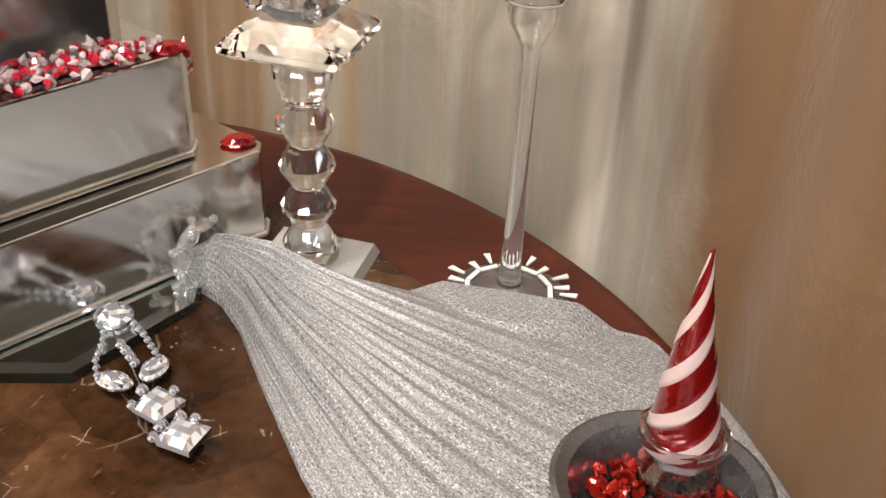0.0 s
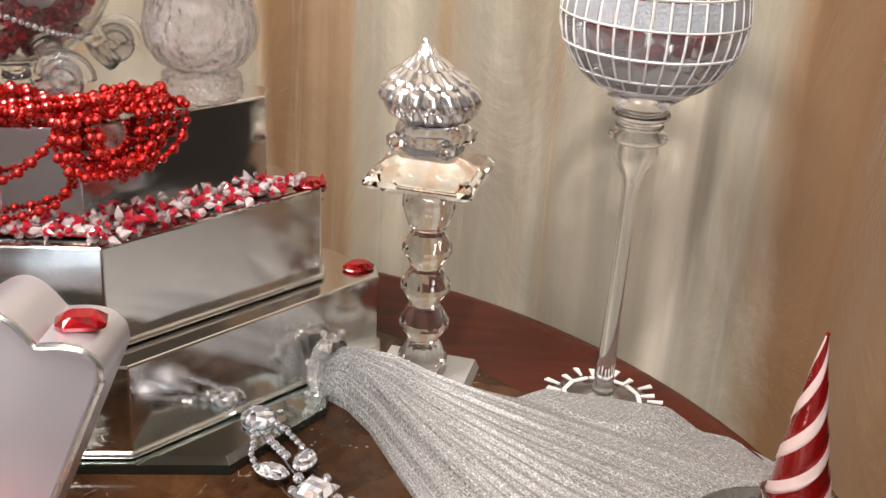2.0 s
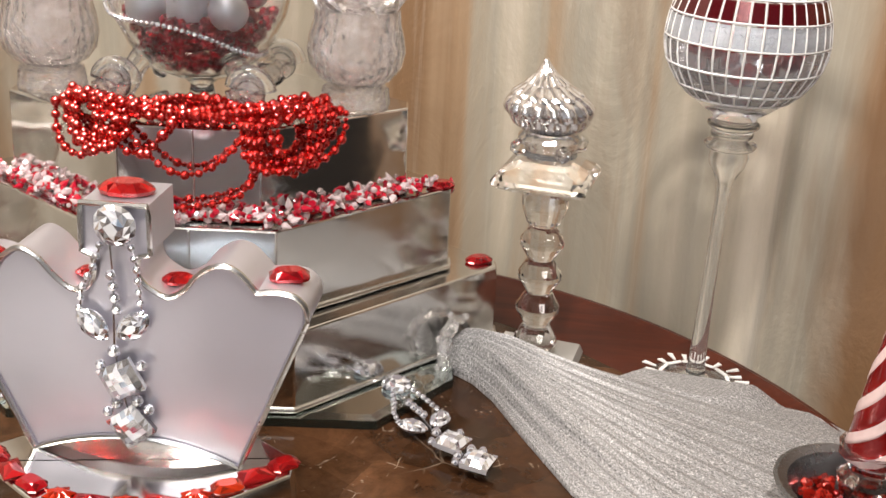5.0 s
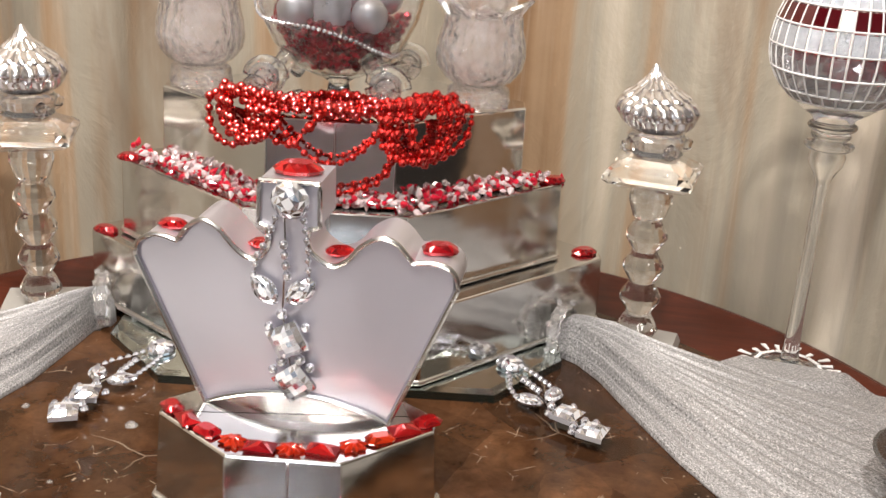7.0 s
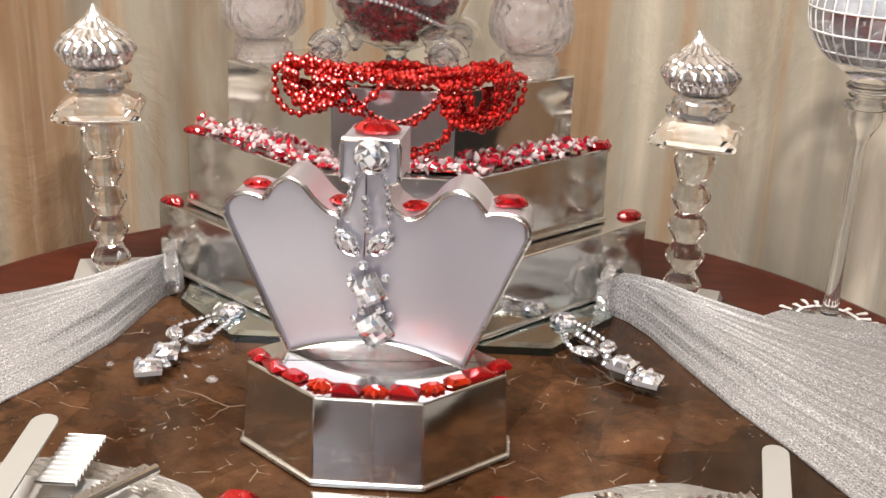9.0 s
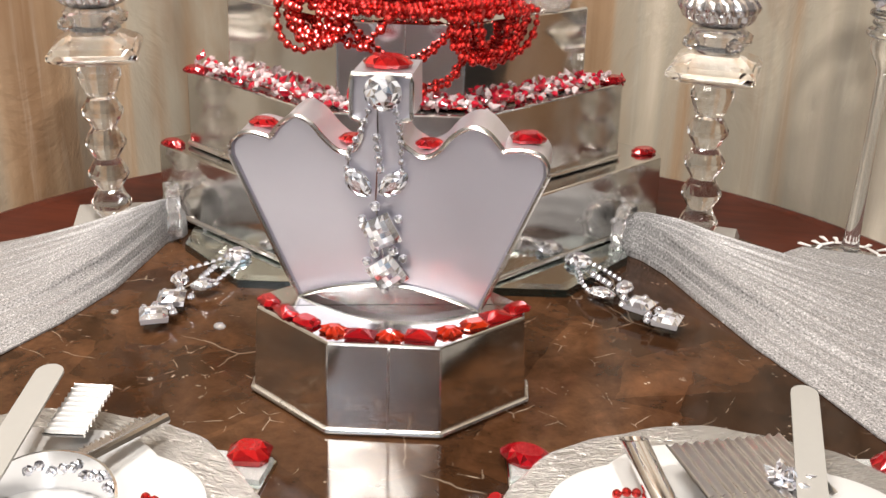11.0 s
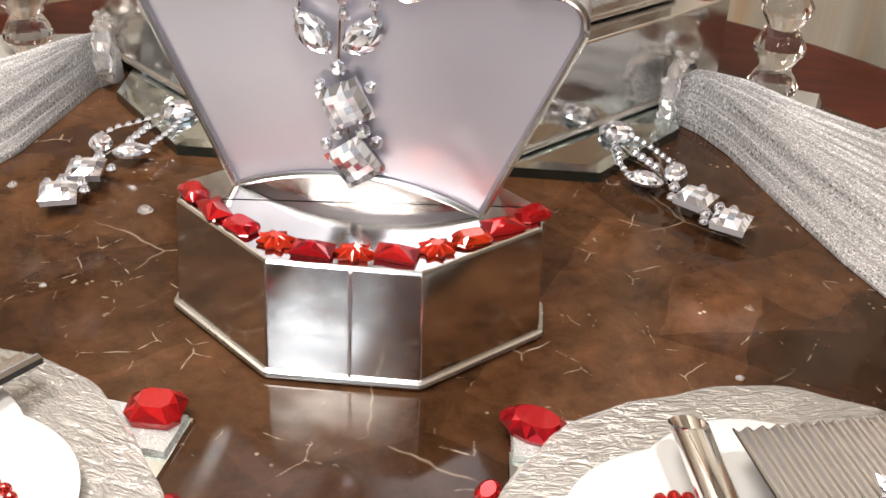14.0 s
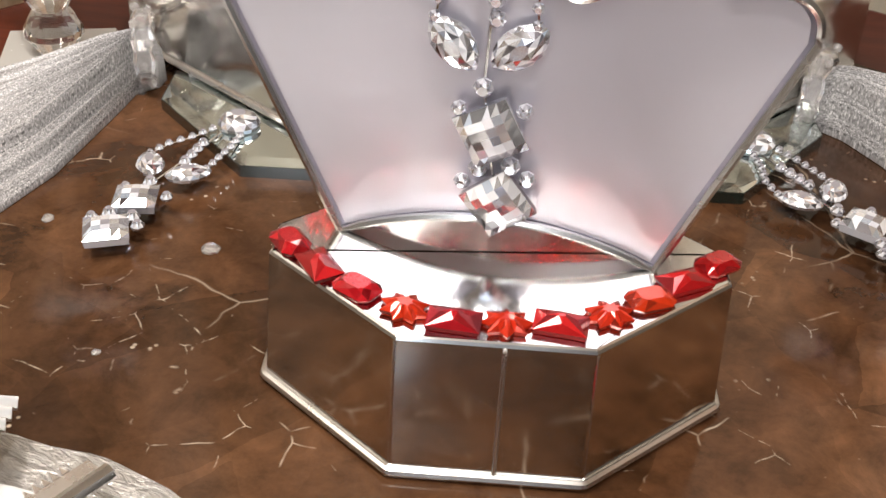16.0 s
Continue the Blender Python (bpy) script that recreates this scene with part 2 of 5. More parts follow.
def make_gem(name, colour, glow, rough=0.04):
    """Foil-backed faceted acrylic: facets painted darker or brighter, standing for their play of light."""
    m, ns, ls, p = material(name)
    info = ns.new("ShaderNodeObjectInfo")
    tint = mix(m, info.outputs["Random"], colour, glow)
    facet_dark = tuple(c * 0.12 for c in colour)
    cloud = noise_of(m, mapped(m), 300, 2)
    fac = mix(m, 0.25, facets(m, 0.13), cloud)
    ls.new(mix(m, fac, facet_dark, tint), p.inputs["Base Color"])
    p.inputs["Metallic"].default_value = 0.35
    p.inputs["Transmission Weight"].default_value = 0.35
    p.inputs["Roughness"].default_value = rough
    p.inputs["Specular IOR Level"].default_value = 0.35
    p.inputs["Coat Weight"].default_value = 0.55
    p.inputs["Coat Roughness"].default_value = 0.02
    return m


def make_rhinestone(name="rhinestone"):
    m, ns, ls, p = material(name)
    # dark and bright facet tones are painted in, standing for the stone's sparkle
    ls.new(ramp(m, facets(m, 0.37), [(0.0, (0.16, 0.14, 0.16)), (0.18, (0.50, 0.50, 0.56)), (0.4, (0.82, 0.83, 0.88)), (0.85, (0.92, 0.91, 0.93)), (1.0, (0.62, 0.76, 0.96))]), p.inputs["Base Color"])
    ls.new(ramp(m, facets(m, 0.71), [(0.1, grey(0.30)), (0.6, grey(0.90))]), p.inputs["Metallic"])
    p.inputs["Roughness"].default_value = 0.07
    p.inputs["Coat Weight"].default_value = 1.0
    p.inputs["Coat Roughness"].default_value = 0.02
    return m


def make_cut_glass():
    """Pressed frosty glass: clear body with a pale veil and carved fans."""
    m, ns, ls, p = material("frosty_cut_glass")
    vec = mapped(m)
    warp = noise_of(m, vec, 26, 2, 0.5, 1.5)
    wave = ns.new("ShaderNodeTexWave")
    wave.bands_direction = "DIAGONAL"
    wave.inputs["Scale"].default_value = 60
    wave.inputs["Distortion"].default_value = 26
    wave.inputs["Detail"].default_value = 2
    ls.new(vec, wave.inputs["Vector"])
    ls.new(ramp(m, warp, [(0.35, (0.97, 0.93, 0.94)), (0.7, (0.99, 0.97, 0.98))]), p.inputs["Base Color"])
    ls.new(ramp(m, warp, [(0.35, grey(0.83)), (0.65, grey(0.94))]), p.inputs["Transmission Weight"])
    p.inputs["IOR"].default_value = 1.36
    p.inputs["Roughness"].default_value = 0.06
    p.inputs["Coat Weight"].default_value = 0.8
    fan = ns.new("ShaderNodeTexVoronoi")
    fan.inputs["Scale"].default_value = 120
    ls.new(vec, fan.inputs["Vector"])
    n1 = bump(m, wave.outputs["Fac"], 0.3, 0.002)
    ls.new(bump(m, fan.outputs["Distance"], 0.8, 0.003, n1), p.inputs["Normal"])
    return m


MARBLE, WOOD, CURTAIN, FABRIC = make_marble(), make_wood(), make_curtain(), make_fabric()
TIN, SATIN, RIM = tin("bright_tin", 0.135), tin("satin_tin", 0.38, (0.75, 0.73, 0.80), 0.2, 0.86), tin("tin_rim", 0.26, (0.76, 0.75, 0.73), 0.3)
MIRRORTIN = tin("polished_tin", 0.09, (0.76, 0.76, 0.75))
MIRROR = plain("mirror_glass", (0.80, 0.86, 0.83), 0.02, 1.0, 0.05)
BLACK = plain("black_mirror_edge", (0.010, 0.016, 0.013), 0.06, 0.0, 0.3, Coat_Weight=1.0)
CHROME = plain("chrome", (0.82, 0.82, 0.83), 0.06, 1.0, 0.06)
DOME = plain("silvered_dome", (0.93, 0.91, 0.92), 0.16, 0.94, 0.22, 60, 0.2)
CRYSTAL = plain("clear_crystal", (0.98, 0.98, 0.985), 0.006, 0.0, 0.02, 60, 0.0, Transmission_Weight=1.0, IOR=1.42, Coat_Weight=1.0, Coat_IOR=1.7, Coat_Roughness=0.01)
ICE = plain("icy_crystal", (0.98, 0.97, 0.975), 0.015, 0.0, 0.03, 120, 0.0, Transmission_Weight=0.90, IOR=1.36, Coat_Weight=1.0, Coat_IOR=1.8, Coat_Roughness=0.02)
PINKICE = plain("pink_icy_crystal", (0.98, 0.72, 0.77), 0.03, 0.0, 0.2, 120, 0.0, Transmission_Weight=0.82, IOR=1.34, Coat_Weight=0.8)
CUTGLASS = make_cut_glass()
STEMGLASS = glass("stem_glass", (0.97, 0.98, 0.98), 0.0, 1.47)
STONEBASE = plain("pale_stone", (0.50, 0.48, 0.45), 0.25, 0.0, 0.3, 30, 0.1, Transmission_Weight=0.15)
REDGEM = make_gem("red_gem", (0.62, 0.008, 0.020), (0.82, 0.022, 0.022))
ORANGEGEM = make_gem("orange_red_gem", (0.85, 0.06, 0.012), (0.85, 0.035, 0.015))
REDBEAD = plain("red_metal_bead", (0.74, 0.030, 0.024), 0.17, 0.88, 0.3, 80, 0.0, Coat_Weight=1.0)
SPARK = plain("sparkling_clear_drop", (1.0, 0.86, 0.88), 0.03, 0.0, 0.04, 120, 0.0, Transmission_Weight=0.55, IOR=1.36, Coat_Weight=1.0, Coat_IOR=1.9, Coat_Roughness=0.02)
REDDROP = plain("red_glass_drop", (0.66, 0.014, 0.045), 0.05, 0.0, 0.3, 120, 0.0, Transmission_Weight=0.25, IOR=1.4, Coat_Weight=1.0, Coat_IOR=1.8)
PINKBEAD = plain("pink_crystal_bead", (0.98, 0.80, 0.83), 0.03, 0.0, 0.1, 120, 0.0, Transmission_Weight=0.6, IOR=1.36, Coat_Weight=1.0, Coat_IOR=1.8)
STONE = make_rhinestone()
PORCELAIN = plain("white_porcelain", (0.56, 0.555, 0.55), 0.16, 0.0, 0.05, 12, 0.0, Coat_Weight=0.5)
CHARGER = make_hammered("crinkled_silver_glass", (0.64, 0.62, 0.585), 75, (1, 3, 1), 0.16, 0.005)
GLITTER = make_hammered("silver_glitter", (0.80, 0.83, 0.82), 420, (1, 1, 1), 0.2, 0.002)
PADDLE = plain("matt_white_card", (0.30, 0.29, 0.27), 0.6, 0.0, 0.08, 30, 0.05)
STEEL = plain("ribbed_steel", (0.64, 0.625, 0.61), 0.28, 1.0, 0.2, 50)
CANDYRED = plain("red_glass_stripe", (0.34, 0.006, 0.005), 0.06, 0.35, 0.75, 150, 0.3, Coat_Weight=1.0)
CANDYWHITE = plain("pale_pink_stripe", (0.66, 0.49, 0.47), 0.4, 0.0, 0.12, 60, 0.2)
PEWTER = plain("dark_pewter", (0.26, 0.26, 0.27), 0.28, 0.9, 0.25, 40, 0.1)
REDFOIL = make_gem("red_foil_bits", (0.60, 0.02, 0.015), (0.75, 0.04, 0.02), 0.12)
CRYSTALRED = make_gem("crimson_crystals", (0.70, 0.020, 0.055), (0.86, 0.05, 0.09), 0.15)
BAUBLE = plain("silver_bauble", (0.62, 0.62, 0.68), 0.3, 0.75, 0.1, 30)
GROUT = plain("white_grout", (0.80, 0.79, 0.78), 0.6, 0.0, 0.1, 200, 0.1)
TILECLEAR = plain("grey_mosaic_glass", (0.74, 0.75, 0.80), 0.10, 0.08, 0.25, 150, 0.1, IOR=1.06, Transmission_Weight=0.93, Coat_Weight=0.4)
TILEGLITTER = make_hammered("silver_mosaic_glitter", (0.66, 0.70, 0.77), 420, (1, 1, 1), 0.16, 0.0022)
TILERED = plain("red_mosaic_glass", (0.10, 0.002, 0.007), 0.1, 0.3, 0.4, 120, 0.2, Coat_Weight=0.8)
WALL = plain("tan_wall_paint", (0.20, 0.165, 0.13), 0.7, 0.0, 0.06, 6, 0.05)
BOUNCEWALL = plain("pale_wall_paint", (0.48, 0.52, 0.58), 0.7, 0.0, 0.06, 6, 0.05)
DARKPANEL = plain("dark_brown_wall_paint", (0.035, 0.028, 0.024), 0.6, 0.0, 0.1, 6, 0.05)
CEILING = plain("white_ceiling_paint", (0.80, 0.78, 0.74), 0.8, 0.0, 0.04, 6, 0.05)
FLOOR = plain("brown_floor_boards", (0.07, 0.04, 0.024), 0.4, 0.0, 0.35, 8, 0.1)


# ---- building helpers ----
def part(name, bm, mat, parent=None, label="", smooth=False, at=None):
    """Links a bmesh, drawn in plan units, as one mesh object under a thing or part."""
    bm.transform(Matrix.Scale(UNIT, 4))
    bmesh.ops.recalc_face_normals(bm, faces=bm.faces)
    me = bpy.data.meshes.new(name)
    bm.to_mesh(me)
    bm.free()
    me.materials.append(mat)
    if smooth:
        for f in me.polygons:
            f.use_smooth = True
        me.set_sharp_from_angle(angle=radians(38))
    ob = new(name, me)
    ob.parent = parent
    if at is not None:
        ob.location = Vector(at) * UNIT
    if label:
        tagged(ob, label)
    return ob


def again(ob, parent, m):
    """One more part on the same mesh."""
    o = new(ob.name.split(".")[0], ob.data)
    o.parent = parent
    m = m.copy()
    m.translation = m.translation * UNIT
    o.matrix_basis = m
    return o


def thing(name, x, y, h, label, category, group="", kind="", turn=0.0):
    ob = new(name)
    ob.empty_display_size = 0.02
    ob.matrix_basis = Matrix.Translation(plan(x, y, h)) @ Matrix.Rotation(radians(turn), 4, "Z")
    return tagged(ob, label, category, group, kind)


def single(name, bm, mat, label, category="", group="", kind="", smooth=False, x=0.0, y=0.0, h=0.0, turn=0.0):
    ob = part(name, bm, mat, smooth=smooth)
    ob.matrix_basis = Matrix.Translation(plan(x, y, h)) @ Matrix.Rotation(radians(turn), 4, "Z")
    return tagged(ob, label, category, group, kind)


def spot(x, y, h, turn=0.0):
    return Matrix.Translation(plan(x, y, h)) @ Matrix.Rotation(radians(turn), 4, "Z")


def prism(outline, z0, z1, bm=None, top=None):
    """A closed block over an outline; top: another outline of the same count."""
    bm = bm or bmesh.new()
    top = top or outline
    a = [bm.verts.new((x, y, z0)) for x, y in outline]
    b = [bm.verts.new((x, y, z1)) for x, y in top]
    n = len(a)
    bm.faces.new(a[::-1])
    bm.faces.new(b)
    for i in range(n):
        bm.faces.new((a[i], a[(i + 1) % n], b[(i + 1) % n], b[i]))
    return bm


def lathe(profile, sides=32, bm=None, centre=(0, 0, 0), closed=False, twist=0.0, wave=None):
    """A turned body from (radius, height) pairs; radius 0 closes an end."""
    bm = bm or bmesh.new()
    rings = []
    for k, (r, z) in enumerate(profile):
        if r <= 1e-6:
            rings.append([bm.verts.new((centre[0], centre[1], centre[2] + z))])
        else:
            ring = []
            for i in range(sides):
                a = 2 * math.pi * i / sides + twist * k
                rr = r * (wave(a, k) if wave else 1)
                ring.append(bm.verts.new((centre[0] + rr * math.cos(a), centre[1] + rr * math.sin(a), centre[2] + z)))
            rings.append(ring)
    pairs = list(zip(rings, rings[1:]))
    if closed:
        pairs.append((rings[-1], rings[0]))
    for lo, hi in pairs:
        for i in range(sides):
            j = (i + 1) % sides
            if len(lo) == 1 and len(hi) == 1:
                continue
            if len(lo) == 1:
                bm.faces.new((lo[0], hi[j], hi[i]))
            elif len(hi) == 1:
                bm.faces.new((lo[i], lo[j], hi[0]))
            else:
                bm.faces.new((lo[i], lo[j], hi[j], hi[i]))
    for ring, ends in ((rings[0], not closed), (rings[-1], not closed)):
        if ends and len(ring) > 1:
            bm.faces.new(ring)
    return bm


def tube(points, radius, sides=8, bm=None, closed=False):
    """A round rod along points."""
    bm = bm or bmesh.new()
    pts = [Vector(p) for p in points]
    n = len(pts)
    rings = []
    for i, p in enumerate(pts):
        if closed:
            d = pts[(i + 1) % n] - pts[i - 1]
        else:
            d = pts[min(i + 1, n - 1)] - pts[max(i - 1, 0)]
        d.normalize()
        side = d.cross(Vector((0, 0, 1)))
        if side.length < 0.05:
            side = d.cross(Vector((0, 1, 0)))
        side.normalize()
        up = side.cross(d)
        r = radius(i / max(1, n - 1)) if callable(radius) else radius
        rings.append([bm.verts.new(p + r * (math.cos(2 * math.pi * k / sides) * side + math.sin(2 * math.pi * k / sides) * up)) for k in range(sides)])
    for i in range(n if closed else n - 1):
        a, b = rings[i], rings[(i + 1) % n]
        for k in range(sides):
            bm.faces.new((a[k], a[(k + 1) % sides], b[(k + 1) % sides], b[k]))
    if not closed:
        bm.faces.new(rings[0][::-1])
        bm.faces.new(rings[-1])
    return bm


def ball(r, at=(0, 0, 0), level=2, bm=None, squash=(1, 1, 1)):
    bm = bm or bmesh.new()
    m = Matrix.Translation(at) @ Matrix.Diagonal((*squash, 1))
    bmesh.ops.create_icosphere(bm, subdivisions=level, radius=r, matrix=m)
    return bm


def ring_of(n, rx, ry, phase=0.0):
    return [(rx * math.cos(2 * math.pi * i / n + phase), ry * math.sin(2 * math.pi * i / n + phase)) for i in range(n)]


def gem(outline, height, table=0.55, girdle=0.35, bm=None):
    """A flat-backed cut stone: girdle, sloping crown facets and a flat table, lying on z = 0."""
    bm = bm or bmesh.new()
    n = len(outline)
    low = [bm.verts.new((x * 0.93, y * 0.93, 0)) for x, y in outline]
    mid = [bm.verts.new((x, y, height * girdle)) for x, y in outline]
    upper = []
    for i in range(n):
        x = (outline[i][0] + outline[(i + 1) % n][0]) / 2
        y = (outline[i][1] + outline[(i + 1) % n][1]) / 2
        k = (1 + table) / 2
        upper.append(bm.verts.new((x * k, y * k, height * 0.78)))
    tab = [bm.verts.new((x * table, y * table, height)) for x, y in outline]
    bm.faces.new(low[::-1])
    bm.faces.new(tab)
    for i in range(n):
        j = (i + 1) % n
        bm.faces.new((low[i], low[j], mid[j], mid[i]))
        bm.faces.new((mid[i], mid[j], upper[i]))
        bm.faces.new((mid[j], tab[j], upper[i]))
        bm.faces.new((tab[j], tab[i], upper[i]))
        bm.faces.new((tab[i], mid[i], upper[i]))
    return bm


def brilliant(edge, height, bm=None):
    """A stone cut in kite and triangle facets; edge(angle) gives its outline."""
    bm = bm or bmesh.new()
    rings = []
    for count, k, z, turn in ((16, 0.94, 0.0, 0.0), (16, 1.0, 0.30, 0.0), (16, 0.84, 0.62, 0.5), (8, 0.60, 0.86, 0.25), (8, 0.34, 1.0, 0.75)):
        ring = []
        for i in range(count):
            a = 2 * math.pi * (i + turn * (16 / count if count == 8 else 1)) / count if count == 16 else 2 * math.pi * (i + turn) / count
            x, y = edge(a)
            ring.append(bm.verts.new((x * k, y * k, z * height)))
        rings.append(ring)
    bm.faces.new(rings[0][::-1])
    bm.faces.new(rings[-1])
    for i in range(16):
        j = (i + 1) % 16
        bm.faces.new((rings[0][i], rings[0][j], rings[1][j], rings[1][i]))
        bm.faces.new((rings[1][i], rings[1][j], rings[2][i]))
        bm.faces.new((rings[1][j], rings[2][j], rings[2][i]))
    for i in range(8):
        j = (i + 1) % 8
        a, b, c = rings[2][2 * i], rings[2][(2 * i + 1) % 16], rings[2][(2 * i + 2) % 16]
        bm.faces.new((a, b, rings[3][i]))
        bm.faces.new((b, c, rings[3][i]))
        bm.faces.new((c, rings[3][j], rings[3][i]))
        bm.faces.new((rings[3][i], rings[3][j], rings[4][i]))
        bm.faces.new((rings[3][j], rings[4][j], rings[4][i]))
    return bm


def round_edge(r):
    return lambda a: (r * math.cos(a), r * math.sin(a))


def leaf_edge(length, width):
    return lambda a: (length * math.cos(a), width * math.sin(a) * abs(math.sin(a)) ** 0.35)


def checker_stone(half, height, cells=6, bm=None):
    """A square stone with a domed chequerboard of facets, on z = 0."""
    bm = bm or bmesh.new()
    grid = []
    for i in range(cells + 1):
        row = []
        for j in range(cells + 1):
            u, v = 2 * i / cells - 1, 2 * j / cells - 1
            edge = max(abs(u), abs(v))
            z = height * (0.62 if edge > 0.99 else 0.94 + 0.16 * (1 - u * u - v * v))
            row.append(bm.verts.new((u * half, v * half, max(z, height * 0.3))))
        grid.append(row)
    for i in range(cells):
        for j in range(cells):
            bm.faces.new((grid[i][j], grid[i + 1][j], grid[i + 1][j + 1], grid[i][j + 1]))
    rim = [grid[i][0] for i in range(cells + 1)] + [grid[cells][j] for j in range(1, cells + 1)] + [grid[i][cells] for i in range(cells - 1, -1, -1)] + [grid[0][j] for j in range(cells - 1, 0, -1)]
    low = [bm.verts.new((v.co.x * 0.94, v.co.y * 0.94, 0)) for v in rim]
    for i in range(len(rim)):
        j = (i + 1) % len(rim)
        bm.faces.new((rim[i], low[i], low[j], rim[j]))
    bm.faces.new(low)
    return bm


def resample(points, count):
    """Evenly spaced points along a polyline."""
    pts = [Vector(p) for p in points]
    run = [0.0]
    for a, b in zip(pts, pts[1:]):
        run.append(run[-1] + (b - a).length)
    out = []
    for k in range(count):
        s = run[-1] * k / (count - 1)
        i = next((i for i in range(len(run) - 1) if run[i + 1] >= s - 1e-9), len(run) - 2)
        f = (s - run[i]) / max(1e-9, run[i + 1] - run[i])
        out.append(pts[i].lerp(pts[i + 1], f))
    return out


# ---- the room ----
def slab(x0, x1, y0, y1, z0, z1):
    return prism([(x0, y0), (x1, y0), (x1, y1), (x0, y1)], z0, z1)


DROP = -TOP / UNIT      # the floor, below the table top
HEAD = (2.5 - TOP) / UNIT
X0, X1, Y0, Y1 = -2.4, 2.0, -3.2, 1.75
single("floor", slab(X0, X1, Y0, Y1, DROP - 0.1, DROP), FLOOR, "brown boarded floor", kind="structure")
single("ceiling", slab(X0, X1, Y0, Y1, HEAD, HEAD + 0.1), CEILING, "white painted ceiling", kind="structure")
single("wall_north", slab(X0, X1, Y1, Y1 + 0.12, DROP, HEAD), WALL, "tan painted wall", kind="structure")
# out of view; its pale blue-grey puts cool light into the tins and crown
single("wall_south", slab(X0, X1, Y0 - 0.12, Y0, DROP, HEAD), BOUNCEWALL, "unseen wall coloured pale blue-grey to bounce cool light", kind="structure")
single("wall_west", slab(X0 - 0.12, X0, Y0, Y1, DROP, HEAD), WALL, "tan painted wall", kind="structure")
# added out of view, so that the tins reflect something dark
single("wainscot", slab(X1 - 0.02, X1, Y0, Y1, DROP, DROP + 1.15), DARKPANEL, "unseen dark brown panel added for the tins to reflect", kind="structure")
single("wall_east", slab(X1, X1 + 0.12, Y0, Y1, DROP, HEAD), WALL, "tan painted wall", kind="structure")

# ---- table ----
TX, TY, TR = -0.35, 0.487, 0.648


def build_table():
    table = thing("round_table", TX, TY, DROP, "round wooden table with a polished brown marble inlay", "table")
    part("tabletop", lathe([(0.0, -0.045 - DROP), (TR - 0.02, -0.045 - DROP), (TR - 0.004, -0.032 - DROP), (TR, -0.012 - DROP), (TR - 0.004, 0.001 - DROP), (TR - 0.012, 0.003 - DROP), (TR - 0.022, -0.002 - DROP), (0.0, -0.002 - DROP)], 128), WOOD, table, "red-brown polished wooden rim", True)
    part("inlay", lathe([(0.0, -0.008 - DROP), (0.515, -0.008 - DROP), (0.515, -0.001 - DROP), (0.513, 0.0 - DROP), (0.0, 0.0 - DROP)], 128), MARBLE, table, "dark brown marble with pale veins")
    part("pedestal", lathe([(0.0, 0.0), (0.28, 0.0), (0.28, 0.03), (0.09, 0.08), (0.06, 0.3), (0.08, 0.6), (0.14, -0.046 - DROP), (0.0, -0.046 - DROP)], 48), WOOD, table, smooth=True)


build_table()


def build_curtain():
    bm = bmesh.new()
    n, rows = 560, 24
    # straight, round the back of the table, straight again
    radius, bend, arm, short = 0.712, radians(42), 1.0, 0.33
    sweep = math.pi - 2 * bend
    total = arm + short + radius * sweep
    grid = []
    for i in range(n + 1):
        s = total * i / n - short
        if s < 0:
            a, along = bend, s
        elif s > radius * sweep:
            a, along = math.pi - bend, s - radius * sweep
        else:
            a, along = bend + s / radius, 0.0
        fold = 0.013 * math.sin(s * 24 + 2.2 * math.sin(s * 5)) + 0.005 * math.sin(s * 61 + 2.0 * math.sin(s * 13)) + 0.016 * noise.noise((s * 6, 0, 3))
        column = []
        for k in range(rows + 1):
            z = DROP + (HEAD - DROP) * k / rows
            sway = 0.012 * noise.noise((s * 5, z * 2.5, 0)) + 0.006 * noise.noise((s * 16, z * 4, 5))
            r = radius + fold * (0.75 + 0.25 * math.sin(z * 1.3 + s)) + sway
            column.append((r, a, along, z))
        grid.append(column)
    for depth in (0.0, 0.004):
        sheet = [[bm.verts.new((TX + (r + depth) * math.cos(a) - along * math.sin(a), TY + (r + depth) * math.sin(a) + along * math.cos(a), z)) for r, a, along, z in column] for column in grid]
        for i in range(n):
            for k in range(rows):
                bm.faces.new((sheet[i][k], sheet[i + 1][k], sheet[i + 1][k + 1], sheet[i][k + 1]))
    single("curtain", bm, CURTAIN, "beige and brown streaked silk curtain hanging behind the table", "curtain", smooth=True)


build_curtain()

# ---- the mirrored base and the tins ----
def eight(a, w, d, e):
    """An eight-sided outline: front facet half-width a, greatest half-width w, depth d of the slanted sides, e of the short sides."""
    return [(-a, 0), (a, 0), (w, d), (w, d + e), (a, 2 * d + e), (-a, 2 * d + e), (-w, d + e), (-w, d)]


def shrink(outline, by):
    out = []
    n = len(outline)
    for i in range(n):
        p, a, b = Vector(outline[i]), Vector(outline[i - 1]), Vector(outline[(i + 1) % n])
        d1, d2 = (p - a).normalized(), (b - p).normalized()
        n1, n2 = Vector((-d1.y, d1.x)), Vector((-d2.y, d2.x))
        v = (n1 + n2).normalized()
        out.append(tuple(p + v * (by / max(0.3, v.dot(n1)))))
    return out


